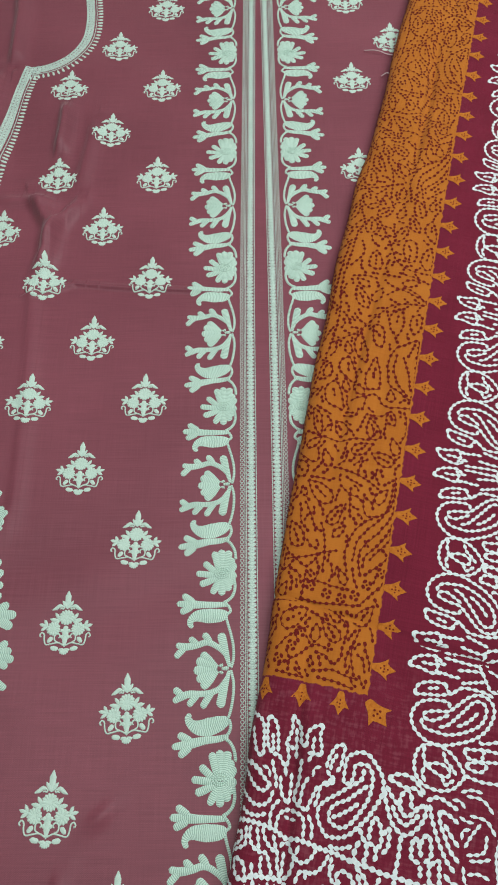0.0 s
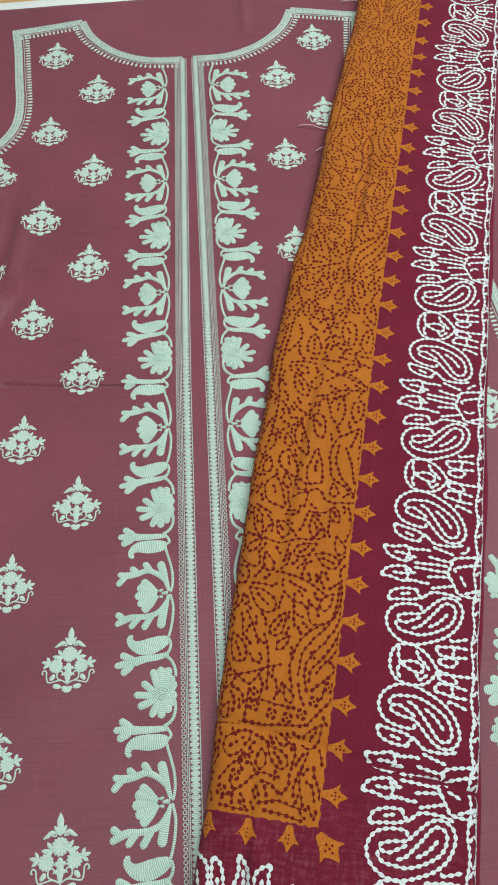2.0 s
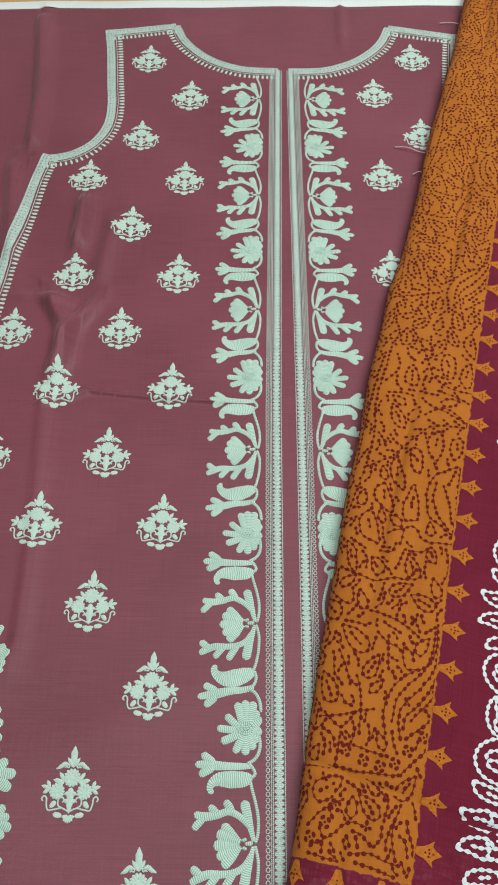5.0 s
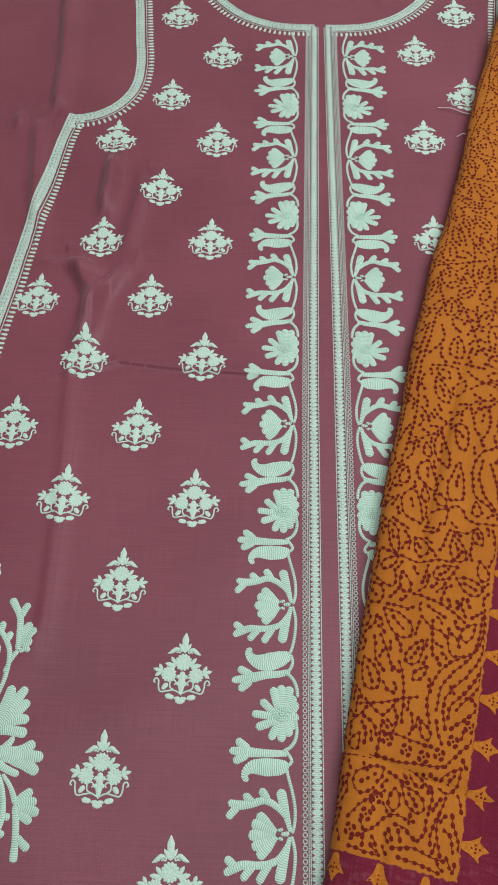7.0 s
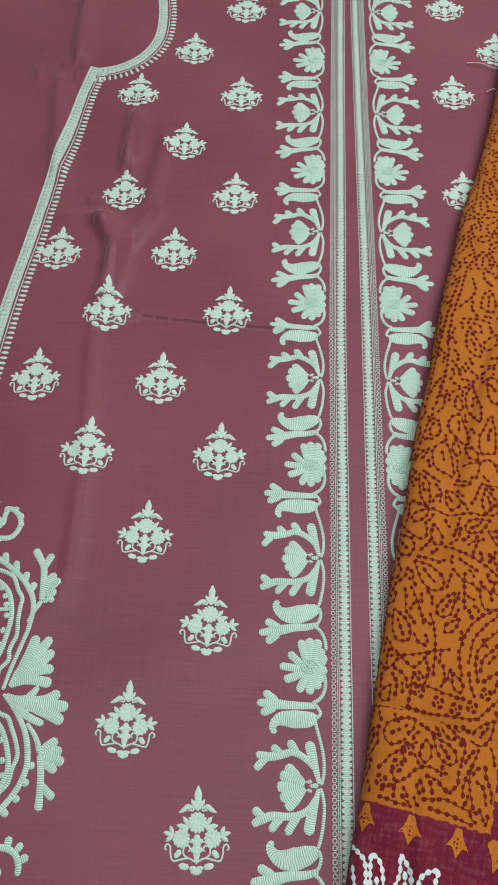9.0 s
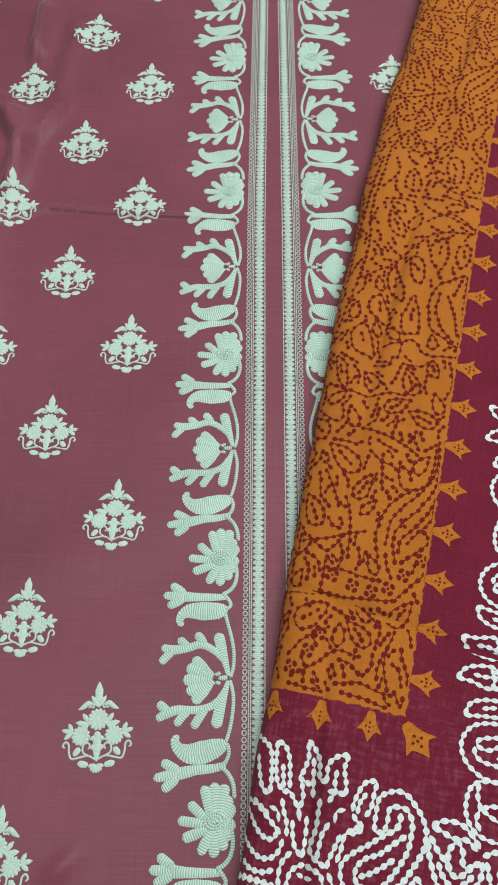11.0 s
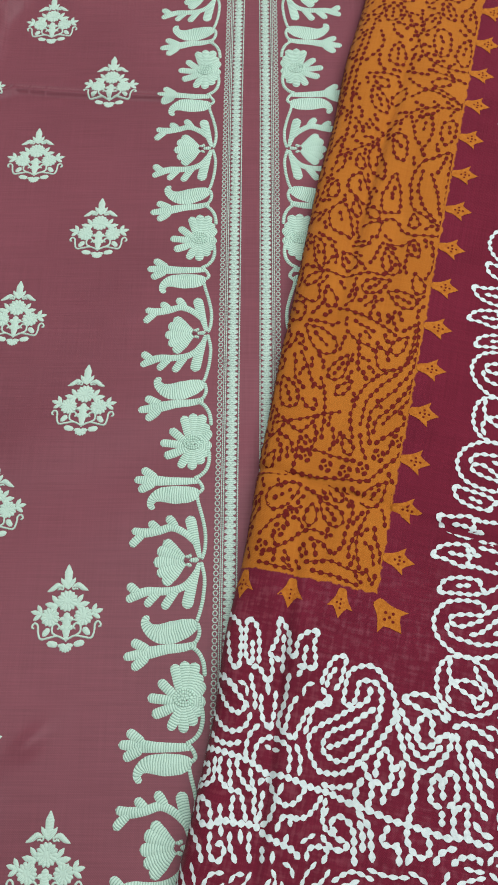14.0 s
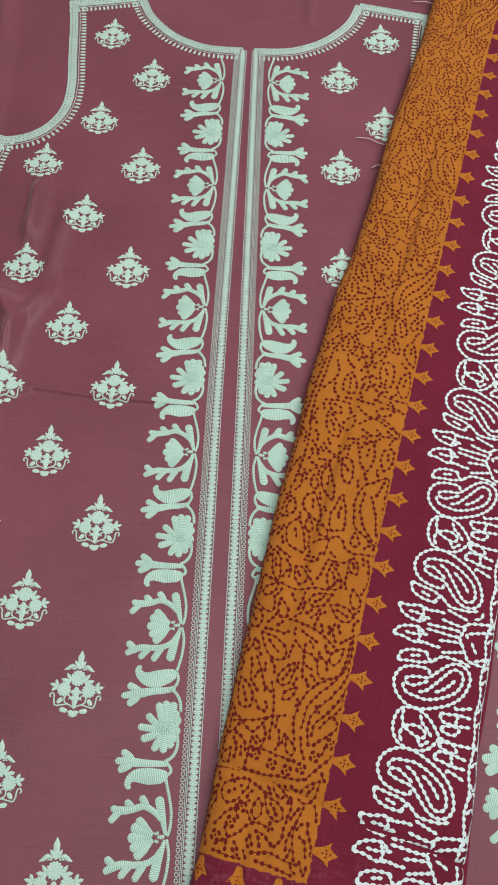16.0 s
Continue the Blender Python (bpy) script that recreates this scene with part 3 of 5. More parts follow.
BORDER = [(nm, fn()) for nm, fn in (("leaf_fan", border_leaf_fan), ("branch", border_upper_branch), ("branch", border_lower_branch), ("paisley", border_upper_paisley), ("paisley", border_lower_paisley), ("finger_leaf", border_upper_finger_leaf), ("finger_leaf", border_lower_finger_leaf), ("stem", border_upper_stem), ("stem", border_lower_stem), ("flower", border_flower))]
EYE_HOLE = Patch()
EYE_HOLE.blob((0.0331, -0.0012), 0.0011, ratio=0.62, h=0.0011)
SWIRL = Patch()
for r, w in ((5.4, 1.5), (3.4, 1.5), (1.3, 1.4)):
    SWIRL.stroke(mm(*[(31.5 + r * math.cos(a), -75 + 0.75 * r * math.sin(a)) for a in np.linspace(0, 2 * np.pi, 9)[:-1]]), w * MM, 0.0005, 0.0005, closed=True, lift=0.0006)
HEART0, PERIOD = 0.1175, 0.1455
for side in (-1, 1):
    for j in range(-2, 6):
        mv = lambda u, v, yc=HEART0 + PERIOD * j, side=side: (CX + side * (u + (0.0020 if side < 0 else 0.0010)), yc + v)
        for nm, p in BORDER:
            if j == 5 and p in (BORDER[3][1], BORDER[5][1]):
                continue
            top = p is BORDER[7][1] and j == 5
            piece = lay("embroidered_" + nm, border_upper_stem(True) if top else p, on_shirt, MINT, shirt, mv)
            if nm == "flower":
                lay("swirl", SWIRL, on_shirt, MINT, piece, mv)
            if nm == "leaf_fan":
                lay("eye", EYE_HOLE, on_shirt, MAROON, piece, mv)


# lace bands along the opening
def band(side):
    p = Patch()
    y0, y1 = -0.42, 0.891
    p.stroke([(0.0105, y0), (0.0105, y1)], 0.0072, 0.0005, 0.004, (0, 0))
    for u in (0.0065, 0.0146):
        p.stroke([(u, y0), (u, y1)], 0.0011, 0.0008, 0.0009, (0, 0), beads=(0.0019, 0.45))
    p.stroke([(0.0158, y0), (0.0158, y1)], 0.0009, 0.0008, 0.0009, (0, 0), beads=(0.0019, 0.5))
    return p


def band_rings():
    p = Patch()
    for i in range(355):
        y = -0.42 + 0.0037 * i
        p.stroke([(0.0181 + 0.0013 * math.cos(a), y + 0.0014 * math.sin(a)) for a in np.linspace(0, 2 * np.pi, 7)[:-1]], 0.0008, 0.0005, 0.0008, closed=True)
    return p


def band_eyelets():
    p = Patch()
    for i in range(355):
        y = -0.42 + 0.0037 * i
        for u, s in ((0.0079, 1), (0.0131, -1)):
            p.poly([(u - 0.0009 * s, y - 0.0012), (u + 0.0012 * s, y), (u - 0.0009 * s, y + 0.0012)], 0.00066)
    return p


def band_leaves():
    p = Patch()
    for i in range(355):
        y = -0.42 + 0.0037 * i
        for s in (-1, 1):
            petal(p, (0.0105, y), (0.0105 + 0.0016 * s, y + 0.0014), 0.0009, 0.00025, 0.00045)
        p.blob((0.0105, y + 0.00185), 0.0006, h=0.0009)
    return p


for side in (-1, 1):
    # the slit closes towards the neck
    mv = lambda u, v, side=side: (CX + side * (u - (0.0046 if side < 0 else 0.0022) * np.clip((v - 0.45) / 0.44, 0, 1)), v)
    lay("lace_band", band(side), on_shirt, MINT_LACE, shirt, mv, "narrow mint lace band")
    tagged(lay("lace_edging", band_rings(), on_shirt, MINT_LACE, shirt, mv), kind="stuff")
    tagged(lay("lace_openwork", band_eyelets(), on_shirt, MAROON, shirt, mv), kind="stuff")
    lay("lace_infill", band_leaves(), on_shirt, MINT_FINE, shirt, mv)


# neck and armhole bands
def trim(name, pts, side, inner, picot):
    pts = [(x, y) for x, y in pts]
    p = Patch()
    p.stroke(pts, 0.0088, 0.0005, 0.003, (0, 0))
    q, _, e = curve(pts, 0.0004)
    t = np.gradient(q, axis=0)
    t /= np.linalg.norm(t, axis=1)[:, None]
    nr = np.stack([-t[:, 1], t[:, 0]], 1) * inner
    for o in (-0.0042, 0.0042, 0.0066):
        p.stroke((q + nr * o)[::12], 0.0011, 0.0009, 0.0009, (0, 0), beads=(0.002, 0.45))
    lay(name, p, on_shirt, MINT_LACE, shirt, lambda u, v: (CX + side * u, v), "mint lace trim")
    d = Patch()
    for s in np.arange(0.002, e[-1], 0.0042):
        i = int(np.searchsorted(e, s))
        c = q[min(i, len(q) - 1)]
        d.blob(c - nr[min(i, len(q) - 1)] * 0.0016, 0.0006, h=0.0008)
        d.blob(c + nr[min(i, len(q) - 1)] * 0.0016, 0.0005, h=0.0008)
    tagged(lay("lace_openwork", d, on_shirt, MAROON, shirt, lambda u, v: (CX + side * u, v)), kind="stuff")
    g = Patch()
    for s in np.arange(0.002, e[-1], picot):
        i = min(int(np.searchsorted(e, s)), len(q) - 1)
        petal(g, q[i] + nr[i] * 0.0076, q[i] + nr[i] * 0.0138, 0.0028, 0.0006, tip=0.7)
    lay("picot_edge", g, on_shirt, MINT_FINE, shirt, lambda u, v: (CX + side * u, v), "row of small mint picot stitches")


for side in (-1, 1):
    trim("neck_trim", [(0.006, 0.890), (0.030, 0.8905), (0.052, 0.894), (0.078, 0.906), (0.098, 0.923), (0.113, 0.943), (0.123, 0.969)], side, -1, 0.0047)
    trim("shoulder_trim", [(0.123, 0.9685), (0.165, 0.961), (0.204, 0.9535)], side, -1, 0.0047)
    trim("armhole_trim", [(0.199, 0.954), (0.194, 0.917), (0.189, 0.867), (0.185, 0.827), (0.187, 0.794), (0.199, 0.768), (0.219, 0.753), (0.247, 0.7465)], side, 1 * -1, 0.0047)
    trim("side_trim", [(0.2445, 0.7525), (0.252, 0.715), (0.2595, 0.655), (0.267, 0.605), (0.273, 0.55), (0.281, 0.483), (0.286, 0.425), (0.290, 0.38)], side, -1, 0.0047)


# the large cartouches at both sides of the shirt
def cartouche_upper_lobe():
    p = Patch()
    p.stroke(mm((266.5, 95.5), (260.5, 94.3), (248.3, 90.8), (237.5, 83.7), (228.6, 76.2), (221.8, 66.9), (219.1, 57.6), (219.9, 44.6), (223.4, 31.8), (227.5, 17.5), (230.6, 3.5)), [4.2 * MM, 4.2 * MM, 4.2 * MM, 4.2 * MM, 4.2 * MM, 4.2 * MM, 3.8 * MM, 3.4 * MM, 3.1 * MM, 3.1 * MM, 2.7 * MM], 0.0006, lift=0.0)
    p.stroke(mm((251.6, 93), (254.6, 99.3)), [4.6 * MM, 5.1 * MM], 0.0006, lift=5e-05)
    p.stroke(mm((242.9, 87.4), (244.8, 95.7)), [4.6 * MM, 5.1 * MM], 0.0006, lift=0.0001)
    p.stroke(mm((234.3, 82.2), (236.2, 90)), [4.6 * MM, 5.1 * MM], 0.0006, lift=0.0)
    p.stroke(mm((227.5, 75.3), (227.3, 82.5)), [4.6 * MM, 5.1 * MM], 0.0006, lift=5e-05)
    p.stroke(mm((222.7, 68.7), (220.5, 75.3)), [4.6 * MM, 5.1 * MM], 0.0006, lift=0.0001)
    p.stroke(mm((261.4, 78.4), (257.6, 78.1), (247.6, 75.9), (239, 69.7), (234.6, 60.8), (232.8, 49.6), (234.4, 36.8), (237.1, 25.9), (242.8, 16.9), (248.9, 10.6)), [3.8 * MM], 0.0006, lift=0.0)
    p.stroke(mm((241.1, 71), (244.3, 69.9)), [3.8 * MM, 4.4 * MM], 0.0006, lift=5e-05)
    p.stroke(mm((237.3, 65.4), (241.4, 64.3)), [3.8 * MM, 4.4 * MM], 0.0006, lift=0.0001)
    p.stroke(mm((235.3, 58.9), (239.9, 59.4)), [3.8 * MM, 4.4 * MM], 0.0006, lift=0.0)
    p.stroke(mm((234, 51.4), (238.2, 52)), [3.8 * MM, 4.4 * MM], 0.0006, lift=5e-05)
    p.stroke(mm((235.1, 41.3), (238.8, 42.1)), [4.2 * MM, 4.8 * MM], 0.0006, lift=0.0001)
    p.stroke(mm((236.4, 32.2), (239.8, 33)), [4.2 * MM, 4.8 * MM], 0.0006, lift=0.0)
    p.stroke(mm((239.5, 24.1), (243.7, 23.9)), [4.2 * MM, 4.8 * MM], 0.0006, lift=5e-05)
    p.stroke(mm((234.8, 56.1), (244, 54.8), (245.8, 49.2), (243.9, 43.7), (247.5, 38.1)), [2.7 * MM], 0.0006, lift=0.0001)
    return p


def cartouche_upper_wave():
    p = Patch()
    p.stroke(mm((261.3, 88.2), (259.3, 87.8), (251, 84.2), (241.9, 81.6), (235.6, 77.9), (231.3, 69.4), (227.6, 63.8), (227.9, 57.2), (227.9, 48), (227.3, 38.9), (230.4, 29.7), (230.2, 22.6), (235.3, 15.4), (234.7, 6.8), (236.2, -0.1), (242.9, -2.9)), [3.2 * MM], 0.0006, lift=0.0)
    return p


def cartouche_upper_spray():
    p = Patch()
    p.stroke(mm((221.3, 47.3), (217.9, 55.7), (214.2, 62.4)), [2.7 * MM, 3.4 * MM, 4.2 * MM], 0.0006, lift=0.0)
    p.stroke(mm((214.2, 62.4), (214.8, 72.8), (216.3, 85.4), (220.5, 93.1), (224.4, 98.9)), [4.2 * MM, 4.6 * MM, 5.0 * MM, 5.3 * MM, 6.1 * MM], 0.0006, lift=5e-05)
    p.stroke(mm((215.9, 85.4), (213.7, 91.4), (211.4, 95.8)), [4.6 * MM, 5.3 * MM, 5.3 * MM], 0.0006, lift=0.0001)
    p.stroke(mm((212.8, 64.4), (211.2, 73.9), (208, 82.3)), [5.7 * MM, 9.5 * MM, 5.7 * MM], 0.0006, lift=0.0)
    p.stroke(mm((212.3, 66.3), (208.2, 73.1), (203.3, 77.7)), [5.7 * MM, 6.9 * MM, 5.3 * MM], 0.0006, lift=5e-05)
    p.stroke(mm((212.2, 65.3), (208.4, 67.7), (204.8, 69.4)), [5.7 * MM, 6.5 * MM, 5.3 * MM], 0.0006, lift=0.0001)
    p.stroke(mm((213.5, 61.5), (208.7, 63.4), (205.7, 61.8)), [3.1 * MM, 3.8 * MM, 4.6 * MM], 0.0006, lift=0.0)
    return p


def cartouche_upper_palmette():
    p = Patch()
    p.stroke(mm((226.8, 5.7), (222.2, 12.4), (217.2, 21.4), (213.9, 39.3)), [2.7 * MM, 8.4 * MM, 11.4 * MM, 6.5 * MM], 0.0006, lift=0.0)
    p.stroke(mm((220.1, 10.8), (213.9, 23.2), (204.3, 38.6)), [5.7 * MM, 9.9 * MM, 5.3 * MM], 0.0006, lift=5e-05)
    p.stroke(mm((221.7, 9.9), (211.7, 20.7), (201.1, 29.6)), [5.7 * MM, 10.7 * MM, 5.0 * MM], 0.0006, lift=0.0001)
    p.stroke(mm((225, 8), (212.9, 16.6), (199.5, 18.1)), [5.7 * MM, 9.5 * MM, 6.5 * MM], 0.0006, lift=0.0)
    p.stroke(mm((226.5, 6.3), (214.7, 10.6), (199.5, 9)), [3.1 * MM, 6.5 * MM, 7.6 * MM], 0.0006, lift=5e-05)
    return p


def cartouche_lower_palmette():
    p = Patch()
    p.stroke(mm((227.8, 1.1), (217.2, -1.9), (210.7, 2.2), (207.8, 6.9)), [2.3 * MM, 4.2 * MM, 5.3 * MM, 3.4 * MM], 0.0006, lift=0.0)
    p.stroke(mm((227.2, -0.6), (216, -3.7), (202.9, -2.2), (193.2, 3.6)), [2.7 * MM, 10.3 * MM, 7.6 * MM, 6.5 * MM], 0.0006, lift=5e-05)
    p.stroke(mm((223.4, -2.1), (207, -4.7), (186.7, -5)), [5.7 * MM, 10.7 * MM, 6.1 * MM], 0.0006, lift=0.0001)
    p.stroke(mm((219.7, -2.9), (204, -6.5), (188.9, -14.7)), [5.7 * MM, 10.7 * MM, 6.9 * MM], 0.0006, lift=0.0)
    p.stroke(mm((221.1, -5.4), (211.1, -12.2), (201, -16.3)), [6.5 * MM, 5.0 * MM, 4.6 * MM], 0.0006, lift=5e-05)
    return p


def cartouche_lower_lobe():
    p = Patch()
    p.stroke(mm((229.7, 1.5), (220.7, -7.9), (213.8, -17.6), (209.7, -27.2), (207.7, -39.9), (210.2, -51), (215.5, -60.4), (222.6, -68.5), (229.6, -76.3)), [2.7 * MM, 3.4 * MM, 3.8 * MM, 4.2 * MM, 4.2 * MM, 4.2 * MM, 4.2 * MM, 4.2 * MM, 4.2 * MM], 0.0006, lift=0.0)
    p.stroke(mm((207.1, -40.7), (202.6, -40.7)), [4.6 * MM, 5.1 * MM], 0.0006, lift=5e-05)
    p.stroke(mm((208.8, -49.4), (205, -51.7)), [4.6 * MM, 5.1 * MM], 0.0006, lift=0.0001)
    p.stroke(mm((213.3, -58.5), (209.3, -61.1)), [4.6 * MM, 5.1 * MM], 0.0006, lift=0.0)
    p.stroke(mm((219.3, -65.8), (215, -69.4)), [4.6 * MM, 5.1 * MM], 0.0006, lift=5e-05)
    p.stroke(mm((225.7, -74.3), (222.3, -77.7)), [4.6 * MM, 5.1 * MM], 0.0006, lift=0.0001)
    p.stroke(mm((245.5, -8), (241.8, -9.1), (231.8, -15), (225.2, -23), (220.7, -34.1), (219.2, -43.5), (221.8, -53), (225.9, -59.3), (233, -66.4)), [3.8 * MM], 0.0006, lift=0.0)
    p.stroke(mm((228.7, -18.2), (232.3, -18.3)), [3.8 * MM, 4.4 * MM], 0.0006, lift=5e-05)
    p.stroke(mm((224.3, -26.2), (228, -27.1)), [3.8 * MM, 4.4 * MM], 0.0006, lift=0.0001)
    p.stroke(mm((221.3, -38.1), (225.7, -38.7)), [4.2 * MM, 4.8 * MM], 0.0006, lift=0.0)
    p.stroke(mm((220.3, -46.7), (223.4, -47.6)), [4.2 * MM, 4.8 * MM], 0.0006, lift=5e-05)
    return p


def cartouche_lower_wave():
    p = Patch()
    p.stroke(mm((235.9, -1.8), (230.9, -10), (224.2, -13.1), (220.5, -19.5), (216.6, -27.5), (214.5, -35.4), (216.6, -43.4), (217.9, -51.3), (222.8, -57.6), (223.4, -63.7), (229, -70), (231.4, -75.3)), [3.2 * MM], 0.0006, lift=0.0)
    return p


def cartouche_lower_spray():
    p = Patch()
    p.stroke(mm((211.4, -15.9), (205, -23.8), (200.4, -33.3)), [2.7 * MM, 3.4 * MM, 4.6 * MM], 0.0006, lift=0.0)
    p.stroke(mm((200.4, -33.3), (198.5, -44.3), (197.4, -55.1), (196.9, -66.2)), [5.0 * MM, 4.6 * MM, 4.6 * MM, 5.7 * MM], 0.0006, lift=5e-05)
    p.stroke(mm((196.9, -51.2), (192, -56.1), (188.4, -58.6)), [3.8 * MM, 5.3 * MM, 5.7 * MM], 0.0006, lift=0.0001)
    p.stroke(mm((201.1, -34.9), (196.2, -29.9), (191, -24.3)), [5.7 * MM, 8.4 * MM, 5.0 * MM], 0.0006, lift=0.0)
    p.stroke(mm((200.4, -34.9), (194.2, -32.3), (187.1, -31.2)), [5.7 * MM, 7.6 * MM, 5.3 * MM], 0.0006, lift=5e-05)
    p.stroke(mm((199.9, -35.7), (192.8, -35.9), (185.1, -38.3)), [5.7 * MM, 7.6 * MM, 5.3 * MM], 0.0006, lift=0.0001)
    p.stroke(mm((199.4, -36.4), (193.9, -40.2), (189.4, -43.9)), [5.7 * MM, 6.9 * MM, 5.3 * MM], 0.0006, lift=0.0)
    return p


def cartouche_upper_curl():
    p = Patch()
    p.stroke(mm((264.8, 107.1), (250.9, 106.1), (242.3, 107.4), (237.8, 115.7), (240, 123.5), (246.8, 128.3), (249.9, 123.6), (250.8, 116.9), (257, 124.4), (263, 135.8), (268.3, 146.4)), [4.2 * MM], 0.0006, lift=0.0)
    p.stroke(mm((250.7, 116.3), (254.1, 113.1), (260.7, 111.7)), [2.9 * MM], 0.0006, lift=5e-05)
    p.stroke(mm((248.1, 126.8), (250.9, 129.4)), [4.6 * MM, 5.1 * MM], 0.0006, lift=0.0001)
    p.stroke(mm((242.9, 126.3), (242.7, 130.1)), [4.6 * MM, 5.1 * MM], 0.0006, lift=0.0)
    p.stroke(mm((239.4, 122.3), (236.6, 124)), [4.6 * MM, 5.1 * MM], 0.0006, lift=5e-05)
    p.stroke(mm((238.5, 116.7), (235.3, 115.8)), [4.6 * MM, 5.1 * MM], 0.0006, lift=0.0001)
    p.stroke(mm((242.4, 107.8), (240.8, 106.2)), [4.6 * MM, 5.1 * MM], 0.0006, lift=0.0)
    p.stroke(mm((250.9, 106.1), (250.4, 103.5)), [4.6 * MM, 5.1 * MM], 0.0006, lift=5e-05)
    p.stroke(mm((258.6, 127.5), (256.9, 135)), [3.8 * MM, 4.4 * MM], 0.0006, lift=0.0001)
    return p


def cartouche_lower_curl():
    p = Patch()
    p.stroke(mm((228.8, -89.8), (222.6, -87.4), (214.5, -86.4), (207.5, -89), (204, -95.3), (203.9, -100.9)), [4.2 * MM], 0.0006, lift=0.0)
    p.stroke(mm((219.1, -86.5), (220.4, -81.2)), [4.6 * MM, 5.1 * MM], 0.0006, lift=5e-05)
    p.stroke(mm((212.1, -86.3), (211.9, -80)), [4.6 * MM, 5.1 * MM], 0.0006, lift=0.0001)
    p.stroke(mm((206.8, -88.2), (203.4, -83.4)), [4.6 * MM, 5.1 * MM], 0.0006, lift=0.0)
    p.stroke(mm((204.3, -93.2), (198.7, -90.2)), [4.6 * MM, 5.1 * MM], 0.0006, lift=5e-05)
    p.stroke(mm((219.3, -101.6), (215.9, -95.8)), [9.5 * MM, 9.5 * MM], 0.0006, lift=0.0001)
    return p


CARTOUCHE = [(nm, fn()) for nm, fn in (("lobe", cartouche_upper_lobe), ("wave", cartouche_upper_wave), ("spray", cartouche_upper_spray), ("palmette", cartouche_upper_palmette), ("palmette", cartouche_lower_palmette), ("lobe", cartouche_lower_lobe), ("wave", cartouche_lower_wave), ("spray", cartouche_lower_spray), ("curl", cartouche_upper_curl), ("curl", cartouche_lower_curl))]
for side, yc, off in ((-1, 0.162, 0.0), (1, 0.181, 0.0085)):
    for nm, p in CARTOUCHE:
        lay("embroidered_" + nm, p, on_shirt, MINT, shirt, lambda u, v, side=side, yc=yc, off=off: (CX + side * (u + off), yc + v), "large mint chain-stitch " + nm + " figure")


# ---- the folded shawl ----
EDGE = np.polyfit([0.093, 0.24, 0.44, 0.61, 0.90], [0.081, 0.112, 0.160, 0.202, 0.272], 2)
_y = np.linspace(-0.45, 1.25, 600)
_x = np.polyval(EDGE, _y)
_b = np.concatenate([[0], np.cumsum(np.hypot(np.diff(_x), np.diff(_y)))])
_b = _b - np.interp(0.0, _y, _b)
# cross-section: across and height, from under the rolled fold to under the other fold
_pa = np.array([-0.070, -0.0775, -0.0805, -0.0800, -0.076, -0.068, -0.055, -0.035, -0.015, 0.0, 0.03, 0.06, 0.082, 0.0890, 0.0915, 0.0900, 0.084])
_pz = np.array([0.0022, 0.0040, 0.0090, 0.0145, 0.0195, 0.0228, 0.0243, 0.0247, 0.0245, 0.0242, 0.0228, 0.0212, 0.0198, 0.0182, 0.0140, 0.0085, 0.0022])
_q, _k, _s = curve(np.stack([_pa, _pz], 1), 0.0008)
_s = _s - np.interp(9.0, _k, _s)
_t = np.gradient(_q, axis=0)
_t /= np.linalg.norm(_t, axis=1)[:, None]
LO, HI = float(_s[0]), float(_s[-1])
BLO, BHI = float(_b[8]), float(_b[-8])


# how far the rolled fold reaches out along the shawl
_yw = np.linspace(-0.45, 1.25, 341)
WIDE = np.interp(_yw, [-0.2, -0.035, 0.019, 0.05, 0.117, 0.168, 0.214, 0.273, 0.3155, 0.35, 0.4, 0.44, 0.4847, 0.526, 0.56, 0.6, 0.657, 0.72, 0.774, 0.853, 0.97, 1.2], [0.84, 0.858, 0.872, 0.908, 0.918, 0.971, 1.0, 1.0, 1.031, 1.037, 1.048, 1.06, 1.039, 1.046, 1.037, 0.978, 0.939, 0.97, 0.948, 0.896, 0.886, 0.885])
WIDE = np.convolve(np.pad(WIDE, 4, mode="edge"), np.ones(9) / 9, "valid")


def ripple(u, b):
    """Soft folds and ironed-in lines of the shawl."""
    z = 0.0010 * np.sin(34 * b + 30 * u) + 0.0007 * np.sin(61 * b - 45 * u + 1.0) + 0.0005 * np.sin(120 * u + 9 * np.sin(11 * b))
    z = z - 0.0052 * np.exp(-(((u + 0.043 + 0.010 * np.sin(7 * b)) / 0.0045) ** 2)) * (0.55 + 0.45 * np.sin(19 * b + 1))
    z = z + 0.0024 * np.exp(-(((u + 0.026) / 0.007) ** 2)) * np.sin(14 * b)
    z = z - 0.0024 * np.exp(-(((b - 0.143 + 0.12 * u) / 0.0022) ** 2)) - 0.0010 * np.exp(-(((b - 0.150 - 0.25 * u) / 0.002) ** 2)) * (u < 0)
    z = z - 0.0011 * np.exp(-(((b - 0.262 - 0.2 * u) / 0.003) ** 2)) * (u < -0.02)
    z = z + 0.0008 * np.sin(150 * u + 12 * b) * np.clip((0.10 - b) / 0.05, 0, 1)
    z = z - 0.0016 * np.exp(-(((u - 0.012 - 0.3 * (b - 0.03)) / 0.004) ** 2)) * np.clip((0.085 - b) / 0.03, 0, 1)
    return z


